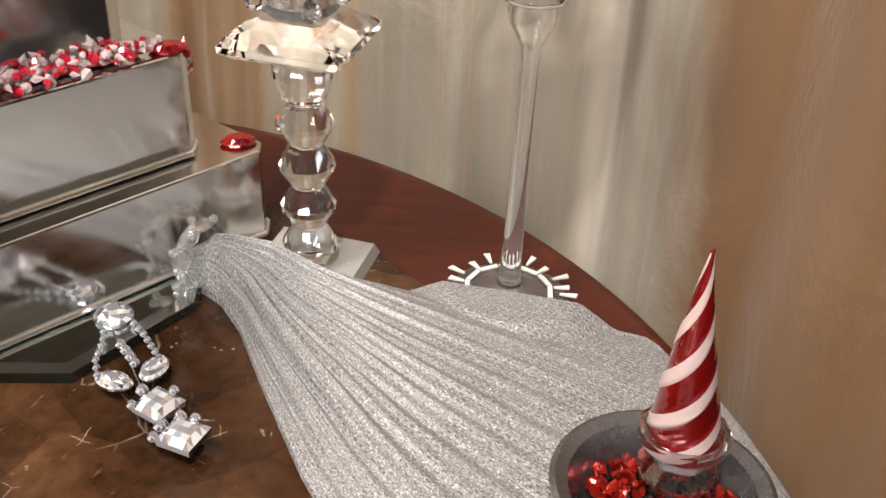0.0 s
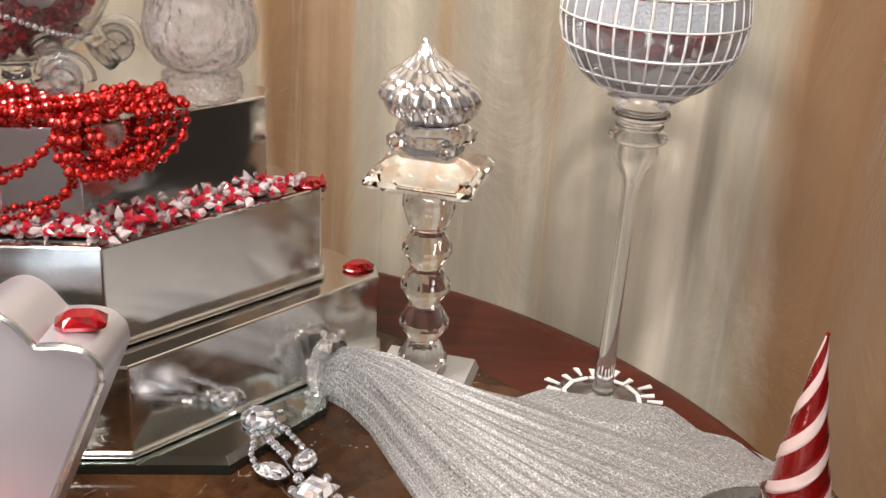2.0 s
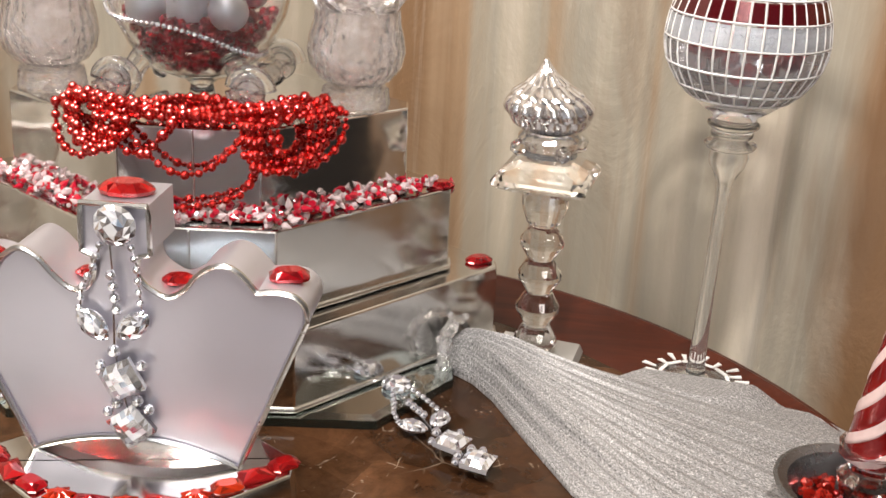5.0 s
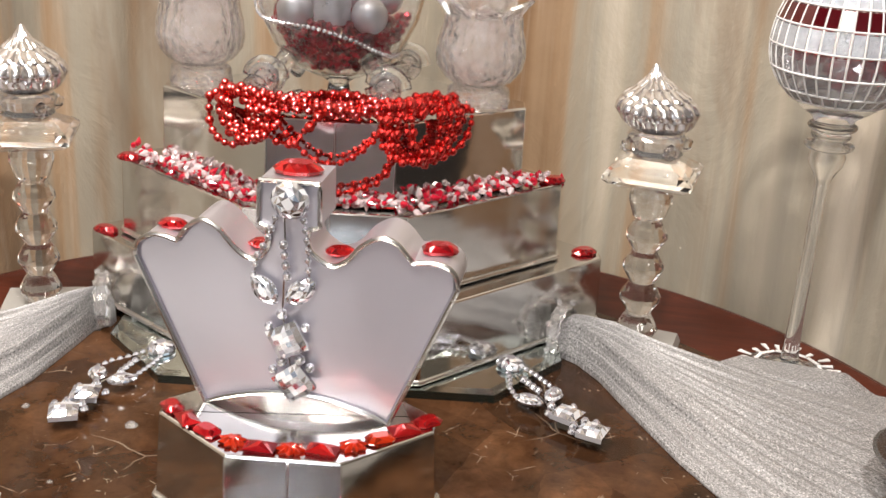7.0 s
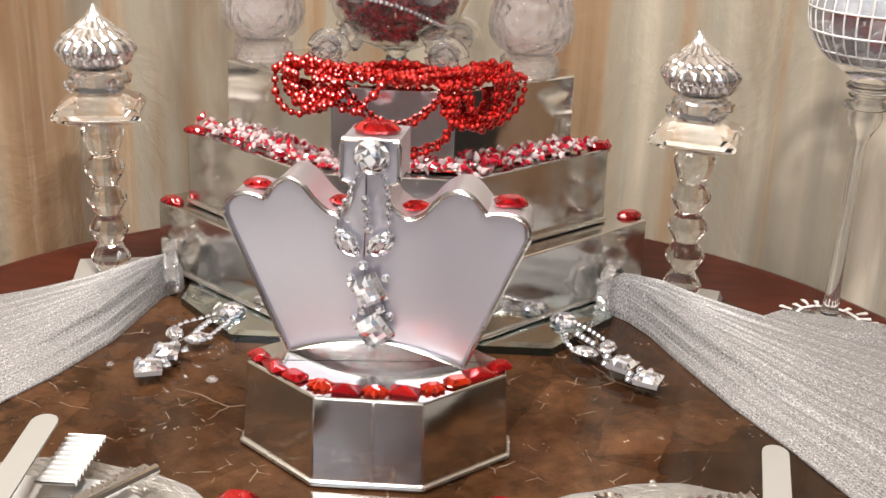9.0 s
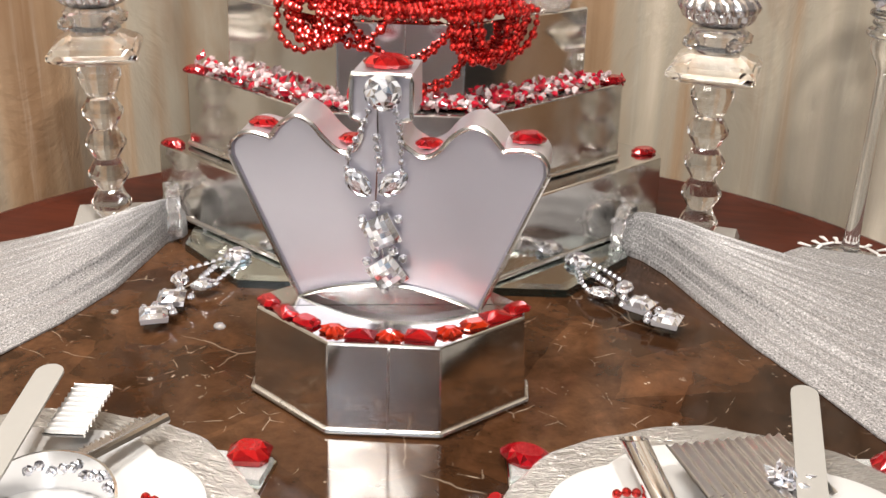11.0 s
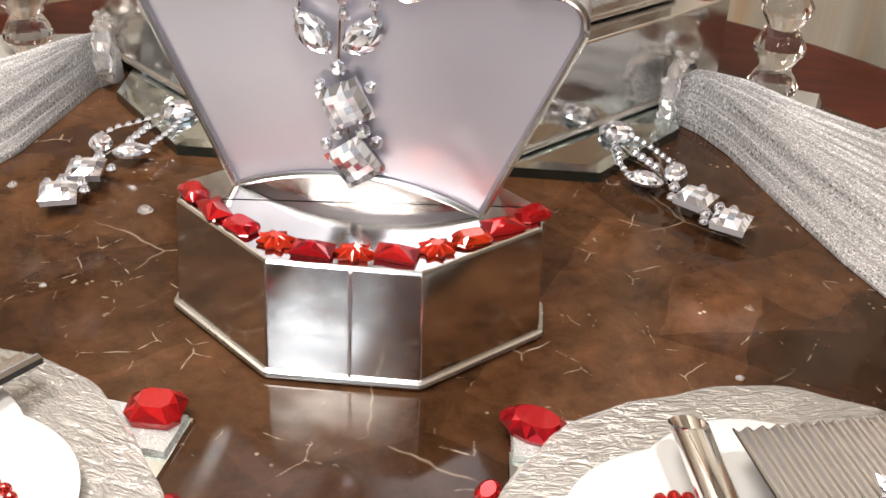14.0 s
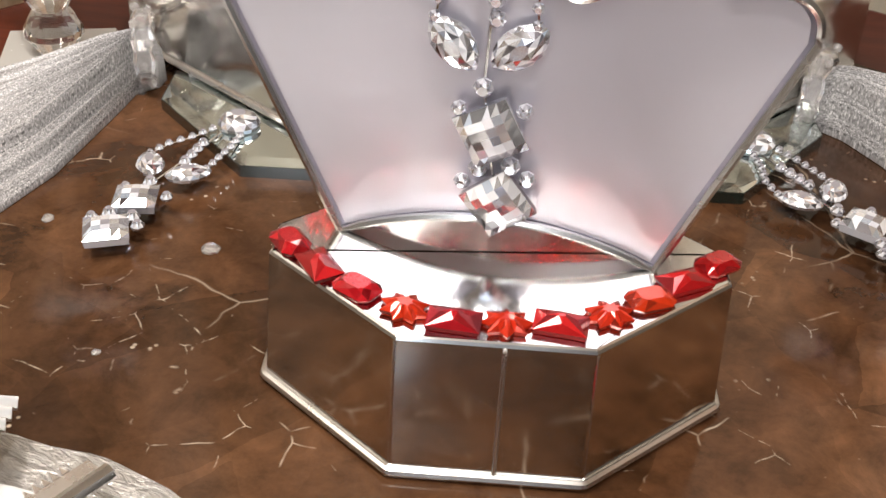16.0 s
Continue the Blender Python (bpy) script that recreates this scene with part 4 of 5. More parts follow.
for k in range(46):
    a, r = random.uniform(0, 6.28), 0.054 * math.sqrt(random.random())
    ball(random.uniform(0.008, 0.011), (r * math.cos(a), r * math.sin(a), 0.335 + 0.5 * r * r / 0.06 + random.uniform(0, 0.03)), 1, heap)
single("berry_filling", heap, REDBEAD, "heap of red beads inside the mosaic goblet", "beads", kind="stuff", x=0.092, y=0.830, smooth=True)

# ---- silver napkins in crystal rings ----
def build_napkin(name, upper, lower, end, label):
    """A gathered cloth fanning out from its ring: upper and lower edges, a free end, pleats along its length."""
    nu, nv = 200, 90
    up, lo = resample([(*p, 0) for p in upper], nv + 1), resample([(*p, 0) for p in lower], nv + 1)
    fin = resample([(*upper[-1], 0)] + [(*p, 0) for p in end] + [(*lower[-1], 0)], nu + 1)
    bm = bmesh.new()
    uvl = bm.loops.layers.uv.new("UVMap")
    top, flat = [], {}
    for j in range(nv + 1):
        v = j / nv
        row = []
        for i in range(nu + 1):
            u = i / nu
            p = up[j].lerp(lo[j], u)
            straight = up[-1].lerp(lo[-1], u)
            p = p + (fin[i] - straight) * v ** 2
            width = (up[j] - lo[j]).length
            round_up = min(1.0, math.sin(math.pi * u) * 1.6) ** 0.6
            height = (0.028 * (1 - v) ** 1.6 + 0.013 * (1 - v) ** 0.5 + 0.005) * round_up
            height *= min(1.0, 0.62 + 7 * v)
            fold = 0.0
            for q, (freq, ph, amp) in enumerate(((4.0, 0.4, 0.0034), (11.0, 1.7, 0.0040), (23.0, 0.2, 0.0030))):
                fold += amp * math.sin(2 * math.pi * freq * (u ** 0.85) + ph + 1.2 * v)
            fade = (1 - v) ** 1.3 * (0.10 + 1.1 * u ** 1.1) * min(1, width / 0.05) * (0.4 + 0.6 * round_up)
            height += fold * 1.35 * fade
            height += 0.004 * noise.noise((p.x * 14, p.y * 14, 2)) * round_up * v
            # the cloth lies over the goblet's foot
            away = math.hypot(p.x - 0.096, p.y - 0.830)
            height = max(height, 0.0205 * min(1.0, max(0.0, (0.095 - away) / 0.035)))
            vert = bm.verts.new((p.x, p.y, max(height, 0.0025)))
            flat[vert] = (v * 0.42, u * 0.30)
            row.append(vert)
        top.append(row)
    for j in range(nv):
        for i in range(nu):
            bm.faces.new((top[j][i], top[j][i + 1], top[j + 1][i + 1], top[j + 1][i]))
    # hem and underside
    border = [top[0][i] for i in range(nu + 1)] + [top[j][nu] for j in range(1, nv + 1)] + [top[nv][i] for i in range(nu - 1, -1, -1)] + [top[j][0] for j in range(nv - 1, 0, -1)]
    low = []
    for vert in border:
        w = bm.verts.new((vert.co.x, vert.co.y, 0.0006))
        flat[w] = flat[vert]
        low.append(w)
    for k in range(len(border)):
        q = (k + 1) % len(border)
        bm.faces.new((border[k], border[q], low[q], low[k]))
    for f in bm.faces:
        for loop in f.loops:
            loop[uvl].uv = flat[loop.vert]
    return single(name, bm, FABRIC, label, "napkin", "napkins", smooth=True)


build_napkin("napkin", [(-0.176, 0.828), (-0.160, 0.832), (-0.140, 0.843), (-0.105, 0.852), (-0.066, 0.838), (0.006, 0.826), (0.060, 0.817), (0.096, 0.812), (0.152, 0.803), (0.205, 0.788), (0.238, 0.752)],
             [(-0.178, 0.812), (-0.162, 0.804), (-0.144, 0.790), (-0.120, 0.755), (-0.089, 0.690), (-0.044, 0.602), (0.003, 0.526), (0.041, 0.457), (0.080, 0.400)],
             [(0.268, 0.680), (0.290, 0.600), (0.270, 0.480), (0.180, 0.400)], "silver knitted napkin fanning from a crystal ring")
build_napkin("napkin", [(-0.676, 0.770), (-0.694, 0.774), (-0.725, 0.776), (-0.790, 0.744), (-0.860, 0.712), (-0.930, 0.660)],
             [(-0.677, 0.756), (-0.690, 0.744), (-0.692, 0.705), (-0.699, 0.614), (-0.722, 0.528), (-0.748, 0.463), (-0.790, 0.390)],
             [(-0.955, 0.600), (-0.950, 0.500), (-0.880, 0.400)], "silver knitted napkin gathered in a crystal ring on marble")


def build_ring(x, y, h, turn, lean):
    ring = thing("napkin_ring", x, y, h, "faceted clear crystal napkin ring round the gathered cloth", "napkin ring", "napkin rings")
    ring.matrix_basis = Matrix.Translation(plan(x, y, h)) @ Matrix.Rotation(radians(turn), 4, "Z") @ Matrix.Rotation(radians(lean), 4, "Y")
    bm = bmesh.new()
    R, n = 0.0265, 18
    rings = []
    for i in range(n):
        a = 2 * math.pi * i / n
        rr = R + (0.0018 if i % 2 else -0.0008)
        loop = []
        for k in range(6):
            t = 2 * math.pi * k / 6
            w = 0.0060 if i % 2 else 0.0080
            loop.append(bm.verts.new((w * 1.1 * math.cos(t), (rr + 0.0040 * math.sin(t)) * math.cos(a), (rr + 0.0040 * math.sin(t)) * math.sin(a))))
        rings.append(loop)
    for i in range(n):
        p, q = rings[i], rings[(i + 1) % n]
        for k in range(6):
            bm.faces.new((p[k], p[(k + 1) % 6], q[(k + 1) % 6], q[k]))
    part("band", bm, ICE, ring)
    stud = part("stud", ball(0.0042, (0, 0, 0), 1), ICE, ring)
    stud.location = Vector((0, 0.0325, 0)) * UNIT
    for k in range(1, 12):
        a = 2 * math.pi * k / 12
        again(stud, ring, Matrix.Translation((0.005 * (-1) ** k, 0.0325 * math.cos(a), 0.0325 * math.sin(a))))


build_ring(-0.166, 0.818, 0.0300, -20.0, 0.0)
build_ring(-0.688, 0.762, 0.0300, -160.0, 0.0)
for (px, py, turn) in ((-0.194, 0.826, 160), (-0.655, 0.768, 10)):
    tail = bmesh.new()
    w = [(0.0, -0.008), (0.016, -0.012), (0.030, -0.010), (0.032, 0.004), (0.018, 0.008), (0.0, 0.008)]
    prism(w, 0.0, 0.004, tail, top=[(a * 0.96, b * 0.96) for a, b in w])
    ob = single("napkin_tail", tail, FABRIC, "short silver end of the napkin poking out of its ring", "napkin", "napkin ends", x=px, y=py, h=0.0103, turn=turn)


# ---- striped cone in its bowl ----
CX, CY = 0.199, 0.592
tile = thing("mirror_tile", 0.196, 0.575, 0.0085, "square mirror tile lying on the silver napkin", "mirror", turn=27.0)
ts = 0.078
tq = [(-ts, -ts), (ts, -ts), (ts, ts), (-ts, ts)]
part("plate", prism(tq, 0.0, 0.003, top=shrink(tq, 0.0008)), MIRROR, tile)
part("bevel", prism(shrink(tq, 0.001), 0.0031, 0.0045, top=shrink(tq, 0.008)), MIRROR, tile)
bowl_h = 0.0132
bowl = thing("pewter_bowl", CX - 0.012, CY - 0.030, bowl_h, "dark pewter bowl with a broad rim on the mirror tile", "bowl")
part("body", lathe([(0.0, 0.0), (0.030, 0.0), (0.034, 0.003), (0.050, 0.016), (0.059, 0.034), (0.0625, 0.040), (0.0685, 0.043), (0.0695, 0.0455), (0.066, 0.047), (0.058, 0.044), (0.052, 0.033), (0.044, 0.018), (0.030, 0.007), (0.0, 0.006)], 64), PEWTER, bowl, smooth=True)
random.seed(9)
bits = bmesh.new()
for k in range(130):
    a, r = random.uniform(0, 6.28), 0.046 * math.sqrt(random.random())
    m = Matrix.Translation((r * math.cos(a), r * math.sin(a), 0.012 + 0.25 * r + random.uniform(0.0, 0.012))) @ Euler((random.uniform(0, 3), random.uniform(0, 3), random.uniform(0, 3))).to_matrix().to_4x4()
    s = random.uniform(0.004, 0.007)
    g = gem(ring_of(6, s, s * 0.7), s * 0.9, 0.5)
    g.transform(m)
    me = bpy.data.meshes.new("bit")
    g.to_mesh(me)
    g.free()
    bits.from_mesh(me)
    bpy.data.meshes.remove(me)
single("red_bits", bits, REDFOIL, "heap of shiny red cut pieces in the pewter bowl", "gems", kind="stuff", x=CX - 0.012, y=CY - 0.030, h=bowl_h)


def build_cone():
    holder = thing("crystal_holder", CX, CY - 0.008, bowl_h + 0.0065, "clear cut-crystal holder standing in the red pieces", "holder")
    part("body", lathe([(0.0, 0.0), (0.024, 0.0), (0.026, 0.006), (0.017, 0.016), (0.015, 0.022), (0.024, 0.030), (0.026, 0.036), (0.018, 0.044), (0.020, 0.052), (0.028, 0.058), (0.0285, 0.066), (0.024, 0.0665), (0.022, 0.058), (0.0, 0.056)], 14), CRYSTAL, holder)
    cone = thing("striped_cone", CX, CY - 0.008, bowl_h + 0.0635, "red and pale pink spirally striped glass cone in a crystal holder", "ornament")
    height, R, turns, sides, rows = 0.138, 0.0225, 1.35, 48, 60
    red, pale = bmesh.new(), bmesh.new()

    def at(i, k):
        f = k / rows
        a = 2 * math.pi * i / sides + 2 * math.pi * turns * f ** 0.8
        band = (i * 3 / sides) % 1
        r = R * (1 - f) ** 1.0 * (1.0 if band < 0.6 else 1.05) + 0.0012
        wob = 1 + 0.02 * noise.noise((i * 0.9, k * 0.3, 0))
        return (r * wob * math.cos(a) + 0.006 * (1 - (1 - f) ** 2) * -1, r * wob * math.sin(a), height * f)
    for i in range(sides):
        bm = red if (i * 3 / sides) % 1 < 0.6 else pale
        for k in range(rows):
            bm.faces.new([bm.verts.new(at(*q)) for q in ((i, k), (i + 1, k), (i + 1, k + 1), (i, k + 1))])
    for bm in (red, pale):
        bmesh.ops.remove_doubles(bm, verts=bm.verts, dist=0.00005)
    part("red_stripe", red, CANDYRED, cone, "glossy dark red stripes", True)
    part("pale_stripe", pale, CANDYWHITE, cone, "raised pale pink frosted stripes", True)
    part("tip", ball(0.0017, (-0.006, 0, height + 0.0005), 2), CANDYRED, cone, smooth=True)


build_cone()


# ---- glass bowl, jars and beads on the stack ----
def build_fish_bowl(x, y, h):
    b = thing("footed_glass_bowl", x, y, h, "clear glass bowl on curled feet filled with red crystals", "bowl")
    prof = [(0.0, 0.026), (0.028, 0.027), (0.05, 0.038), (0.070, 0.060), (0.084, 0.09), (0.090, 0.12), (0.086, 0.155), (0.070, 0.185)]
    part("bowl", lathe(prof + [(r - 0.0035, z + 0.001) for r, z in reversed(prof[1:])] + [(0.0, 0.031)], 48), STEMGLASS, b, "clear round bowl", True)
    part("stand", lathe([(0.0, 0.0), (0.022, 0.0), (0.013, 0.008), (0.011, 0.018), (0.02, 0.0258), (0.0, 0.0258)], 24), STEMGLASS, b, smooth=True)
    for k, a in enumerate((-130, -50, 50, 130)):
        ca, sa = math.cos(radians(a)), math.sin(radians(a))
        leg = [(0.050, 0.055), (0.062, 0.040), (0.068, 0.024), (0.078, 0.012)]
        part("leg", tube([(r * ca * 1.25, r * sa, z) for r, z in resample3(leg)], lambda f: 0.012 - 0.004 * f, 10), STEMGLASS, b, smooth=True)
        curl = []
        for q in range(40):
            t = q / 39
            rad, ang = 0.0185 * (1 - 0.85 * t), 3.6 * math.pi * t
            curl.append((0.088 * ca * 1.12 + rad * math.cos(ang), 0.088 * sa, 0.030 + rad * math.sin(ang)))
        disc = lathe([(0.0, -0.005), (0.013, -0.005), (0.0165, -0.002), (0.0165, 0.002), (0.013, 0.005), (0.0, 0.005)], 24)
        disc.transform(Matrix.Translation((0.088 * ca * 1.12, 0.088 * sa, 0.030)) @ Matrix.Rotation(radians(90), 4, "X"))
        part("scroll_disc", disc, ICE, b, smooth=True)
        part("scroll", tube(curl, lambda f: 0.0088 - 0.0040 * f, 10), STEMGLASS, b, "curled glass scroll foot", True)
    strand = part("rhinestone", gem(ring_of(6, 0.0025, 0.0025), 0.0030, 0.5), STONE, b)
    count = 48
    for k in range(count):
        a = math.pi * (1.02 + 0.96 * k / (count - 1))
        z = 0.105 - 0.050 * (k / (count - 1)) + 0.006 * math.sin(3 * a)
        r = bowl_radius(prof, z) + 0.0012
        m = Matrix.Translation((r * math.cos(a), r * math.sin(a), z)) @ Matrix.Rotation(a, 4, "Z") @ Matrix.Rotation(math.pi / 2, 4, "Y")
        if k == 0:
            strand.matrix_basis = Matrix.Translation(m.translation * UNIT) @ m.to_quaternion().to_matrix().to_4x4()
        else:
            again(strand, b, m)
    return prof


def resample3(pairs):
    return [(p.x, p.z) for p in resample([(r, 0, z) for r, z in pairs], 10)]


def bowl_radius(prof, z):
    for (r0, z0), (r1, z1) in zip(prof, prof[1:]):
        if z0 <= z <= z1:
            return r0 + (r1 - r0) * (z - z0) / (z1 - z0)
    return prof[-1][0]


FX, FY = -0.430, 0.812
prof = build_fish_bowl(FX, FY, HT)
random.seed(21)
fill = bmesh.new()
for k in range(420):
    z = random.uniform(0.040, 0.096)
    r = (bowl_radius(prof, z) - 0.010) * math.sqrt(random.uniform(0.15, 1))
    a = random.uniform(0, 6.28)
    bmesh.ops.create_icosphere(fill, subdivisions=1, radius=random.uniform(0.004, 0.007), matrix=Matrix.Translation((r * math.cos(a), r * math.sin(a), z)) @ Matrix.Rotation(random.uniform(0, 3), 4, "X"))
single("red_crystals", fill, CRYSTALRED, "red glass crystals filling the bowl", "gems", kind="stuff", x=FX, y=FY, h=HT)
balls = []
for k, (bx, by, bz) in enumerate(((-0.036, -0.048, 0.098), (0.040, -0.046, 0.098), (0.0, 0.03, 0.110), (-0.040, 0.02, 0.105), (0.045, 0.02, 0.108))):
    ob = single("silver_ball", ball(0.0185, (0, 0, 0), 3), BAUBLE, "pearly silver ball among the red crystals", "ornament", "silver balls", smooth=True) if not balls else copy_thing(balls[0], spot(0, 0, 0))
    ob.matrix_basis = spot(FX + bx, FY + by, HT + bz)
    balls.append(ob)
single("silver_roll", lathe([(0.0, 0.0), (0.0175, 0.001), (0.0185, 0.004), (0.0185, 0.05), (0.0165, 0.053), (0.0, 0.054)], 28), BAUBLE, "pearly silver roll standing in the red crystals", "ornament", smooth=True, x=FX + 0.003, y=FY - 0.050, h=HT + 0.088)


def build_jar(x, y, h, turn):
    jar = thing("cut_glass_jar", x, y, h, "frosty cut-glass tulip jar with a petal rim on the top tin", "jar", "cut-glass jars", turn=turn)
    foot = [(0.0, 0.0), (0.032, 0.0), (0.034, 0.004), (0.032, 0.020), (0.027, 0.024), (0.0, 0.024)]
    part("foot", lathe(foot, 24, wave=lambda a, k: 1 + 0.035 * math.cos(12 * a)), CUTGLASS, jar)
    prof = [(0.024, 0.0242), (0.036, 0.030), (0.0448, 0.042), (0.0475, 0.056), (0.0458, 0.072), (0.0425, 0.085), (0.0415, 0.098)]
    petal = lambda a, k: 1 + 0.018 * abs(math.sin(6 * a + k * 0.5)) + 0.012 * math.cos(24 * a)
    part("body", lathe([(0.0, 0.0242)] + prof + [(r - 0.006, z) for r, z in reversed(prof[1:])] + [(0.0, 0.034)], 96, wave=petal), CUTGLASS, jar, "bulging body cut with fan patterns", True)
    for k in range(8):
        a = 2 * math.pi * k / 8
        bm = bmesh.new()
        pts = [(0.038, -0.013, 0.098), (0.038, 0.013, 0.098), (0.046, 0.009, 0.108), (0.054, 0.0, 0.114), (0.046, -0.009, 0.108)]
        v0 = [bm.verts.new(p) for p in pts]
        v1 = [bm.verts.new((p[0] - 0.004, p[1], p[2] + 0.002)) for p in pts]
        bm.faces.new(v0)
        bm.faces.new(v1[::-1])
        for i in range(5):
            bm.faces.new((v0[i], v0[(i + 1) % 5], v1[(i + 1) % 5], v1[i]))
        bm.transform(Matrix.Rotation(a, 4, "Z"))
        part("petal", bm, CUTGLASS, jar)
    part("lid", lathe([(0.0, 0.099), (0.026, 0.099), (0.022, 0.104), (0.029, 0.114), (0.032, 0.126), (0.029, 0.138), (0.020, 0.147), (0.010, 0.151), (0.0, 0.152)], 40, wave=lambda a, k: 1 + 0.02 * abs(math.sin(5 * a + k))), CUTGLASS, jar, "round cut-glass stopper", True)
    return jar


j1 = build_jar(-0.281, 0.835, HT, 10.0)
copy_thing(j1, spot(-0.588, 0.825, HT, 40.0))


# ---- red bead strings over the top tin ----
def bead_string(x, y, h, turn, lines, label, step=0.0116):
    s = thing("bead_string", x, y, h, label, "bead necklace", turn=turn)
    big, tiny, rest = None, bmesh.new(), bmesh.new()
    made = 0
    for line in lines:
        length = sum((Vector(b) - Vector(a)).length for a, b in zip(line, line[1:]))
        pts = resample(line, max(3, int(length / step)))
        for p, q in zip(pts, pts[1:] + [None]):
            size = 0.85 + 0.35 * noise.noise(p * 90)
            if big is None:
                big = part("bead", ball(0.0054, level=2), REDBEAD, s, at=p)
            elif made < 300:
                again(big, s, Matrix.Translation(p) @ Matrix.Scale(size, 4))
            else:
                ball(0.0054 * size, tuple(p), 2, rest)
            made += 1
            if q is not None:
                ball(0.0028, tuple(p.lerp(q, 0.5)), 1, tiny)
    part("lower_layer", rest, REDBEAD, s, "lower layer of red beads")["kind"] = "stuff"
    part("spacer_bead", tiny, REDBEAD, s, "tiny red beads between the large ones", True)["kind"] = "stuff"
    return s


def swag(p, q, sag, n=14, out=0.006):
    """A string hanging from p to q in front of the tin."""
    p, q = Vector(p), Vector(q)
    return [tuple(p.lerp(q, k / n) + Vector((0, -out * math.sin(math.pi * k / n), -sag * math.sin(math.pi * k / n)))) for k in range(n + 1)]


# heights from the top of the small tin; y from its front facet
random.seed(33)


def ledge_y(px):
    """The front edge of the small tin at px."""
    return max(0.0, (abs(px) - 0.066) * 0.825)


loops = []
for k in range(9):
    line = []
    cx = random.uniform(-0.04, 0.04)
    wx, wy = random.uniform(0.085, 0.110), random.uniform(0.010, 0.022)
    ph = random.uniform(0, 6.28)
    for q in range(26):
        a = ph + 2 * math.pi * q / 25
        px = max(-0.118, min(0.122, cx + wx * math.cos(a)))
        py = ledge_y(px) * 0.75 + 0.018 + wy * math.sin(a) + 0.004 * math.sin(5 * a)
        line.append((px, py, 0.0060 + 0.016 * abs(math.sin(k * 1.7 + 2.0 * a)) * (0.3 + 0.7 * (k / 8))))
    loops.append(line)
# open loops hanging over both slanted sides, and bunched arcs over their tops
loops_side = []
for side in (-1, 1):
    for k in range(6):
        p, q = random.uniform(0.052, 0.088), random.uniform(0.108, 0.140)
        sag = random.uniform(0.022, 0.056)
        line = []
        for i in range(19):
            f = i / 18
            px = p + (q - p) * (0.5 - 0.5 * math.cos(math.pi * f)) + 0.004 * math.sin(2 * math.pi * f + k)
            drop = sag * math.sin(math.pi * f) ** 0.7
            line.append((side * px, ledge_y(px) - 0.007 - 0.0030 * k * math.sin(math.pi * f) - 0.002 * math.sin(9 * f + k), 0.006 - drop))
        loops_side.append(line)
    for k in range(4):
        cx, rx, rz = random.uniform(0.085, 0.108), random.uniform(0.018, 0.036), random.uniform(0.008, 0.022)
        line = []
        for i in range(15):
            a = math.pi * i / 14
            px = cx + rx * math.cos(a)
            line.append((side * px, ledge_y(px) + 0.004 + 0.004 * k, 0.006 + rz * math.sin(a)))
        loops_side.append(line)
loops = loops_side + loops
loops.append(swag((-0.060, -0.008, 0.006), (0.060, -0.008, 0.004), 0.046, 18))
loops.append(swag((-0.080, 0.000, 0.006), (-0.012, -0.008, 0.005), 0.030, 12))
loops.append([(0.060, -0.008, 0.004), (0.064, -0.009, -0.020), (0.062, -0.010, -0.042), (0.048, -0.011, -0.060), (0.020, -0.012, -0.070), (-0.010, -0.013, -0.074), (-0.030, -0.014, -0.076)])
bead_string(-0.4150, 0.713, HT, 5.9, loops, "tangled shiny red bead strings hanging over the top tin")


# ---- garland of red and clear crystals on the ledge ----
def build_garland():
    g = thing("crystal_garland", -0.4147, 0.692, H3, "red and clear crystal bead garland along a tin ledge", "garland", turn=6.2)
    line = [(-0.232, 0.150, 0), (-0.082, 0.014, 0), (0.082, 0.014, 0), (0.232, 0.150, 0)]
    drop = gem(ring_of(6, 0.0042, 0.0042), 0.006, 0.3)
    red = part("red_bead", drop, REDDROP, g, at=(0, 0.014, 0.003))
    tear = lathe([(0.0, 0.0), (0.0042, 0.004), (0.0038, 0.007), (0.0, 0.0145)], 6)
    clear = part("clear_drop", tear, SPARK, g, at=(0.01, 0.012, 0.004))
    tear2 = lathe([(0.0, 0.0), (0.0042, 0.004), (0.0038, 0.007), (0.0, 0.0145)], 6)
    redtear = part("red_drop", tear2, REDDROP, g, at=(-0.01, 0.012, 0.004))
    pink = part("pink_bead", ball(0.0046, level=1), PINKBEAD, g, at=(0.02, 0.014, 0.004))
    glint = part("clear_bead", gem(ring_of(7, 0.0048, 0.0048), 0.0075, 0.4), PINKICE, g, at=(0.03, 0.013, 0.003))
    random.seed(44)
    pts = resample(line, 400)
    for k, p in enumerate(pts):
        src = random.choice((red, red, redtear, redtear, redtear, clear, clear, clear, clear, glint, pink))
        m = Matrix.Translation(p + Vector((random.uniform(-0.006, 0.006), random.uniform(-0.011, 0.009), 0.004 + random.uniform(0, 0.011)))) @ Euler((random.uniform(0, 6), random.uniform(0, 6), random.uniform(0, 6))).to_matrix().to_4x4() @ Matrix.Scale(random.uniform(0.55, 1.05), 4)
        again(src, g, m)
    part("thread", tube([(p.x, p.y, 0.004) for p in resample(line, 60)], 0.0012, 5), REDBEAD, g, smooth=True)
    # a loose end hanging off the far corner
    for k in range(10):
        again(random.choice((red, clear, redtear)), g, Matrix.Translation((0.246 + random.uniform(0, 0.006), 0.165 + 0.004 * k, -0.004 - 0.004 * k)) @ Matrix.Scale(0.9, 4))


build_garland()


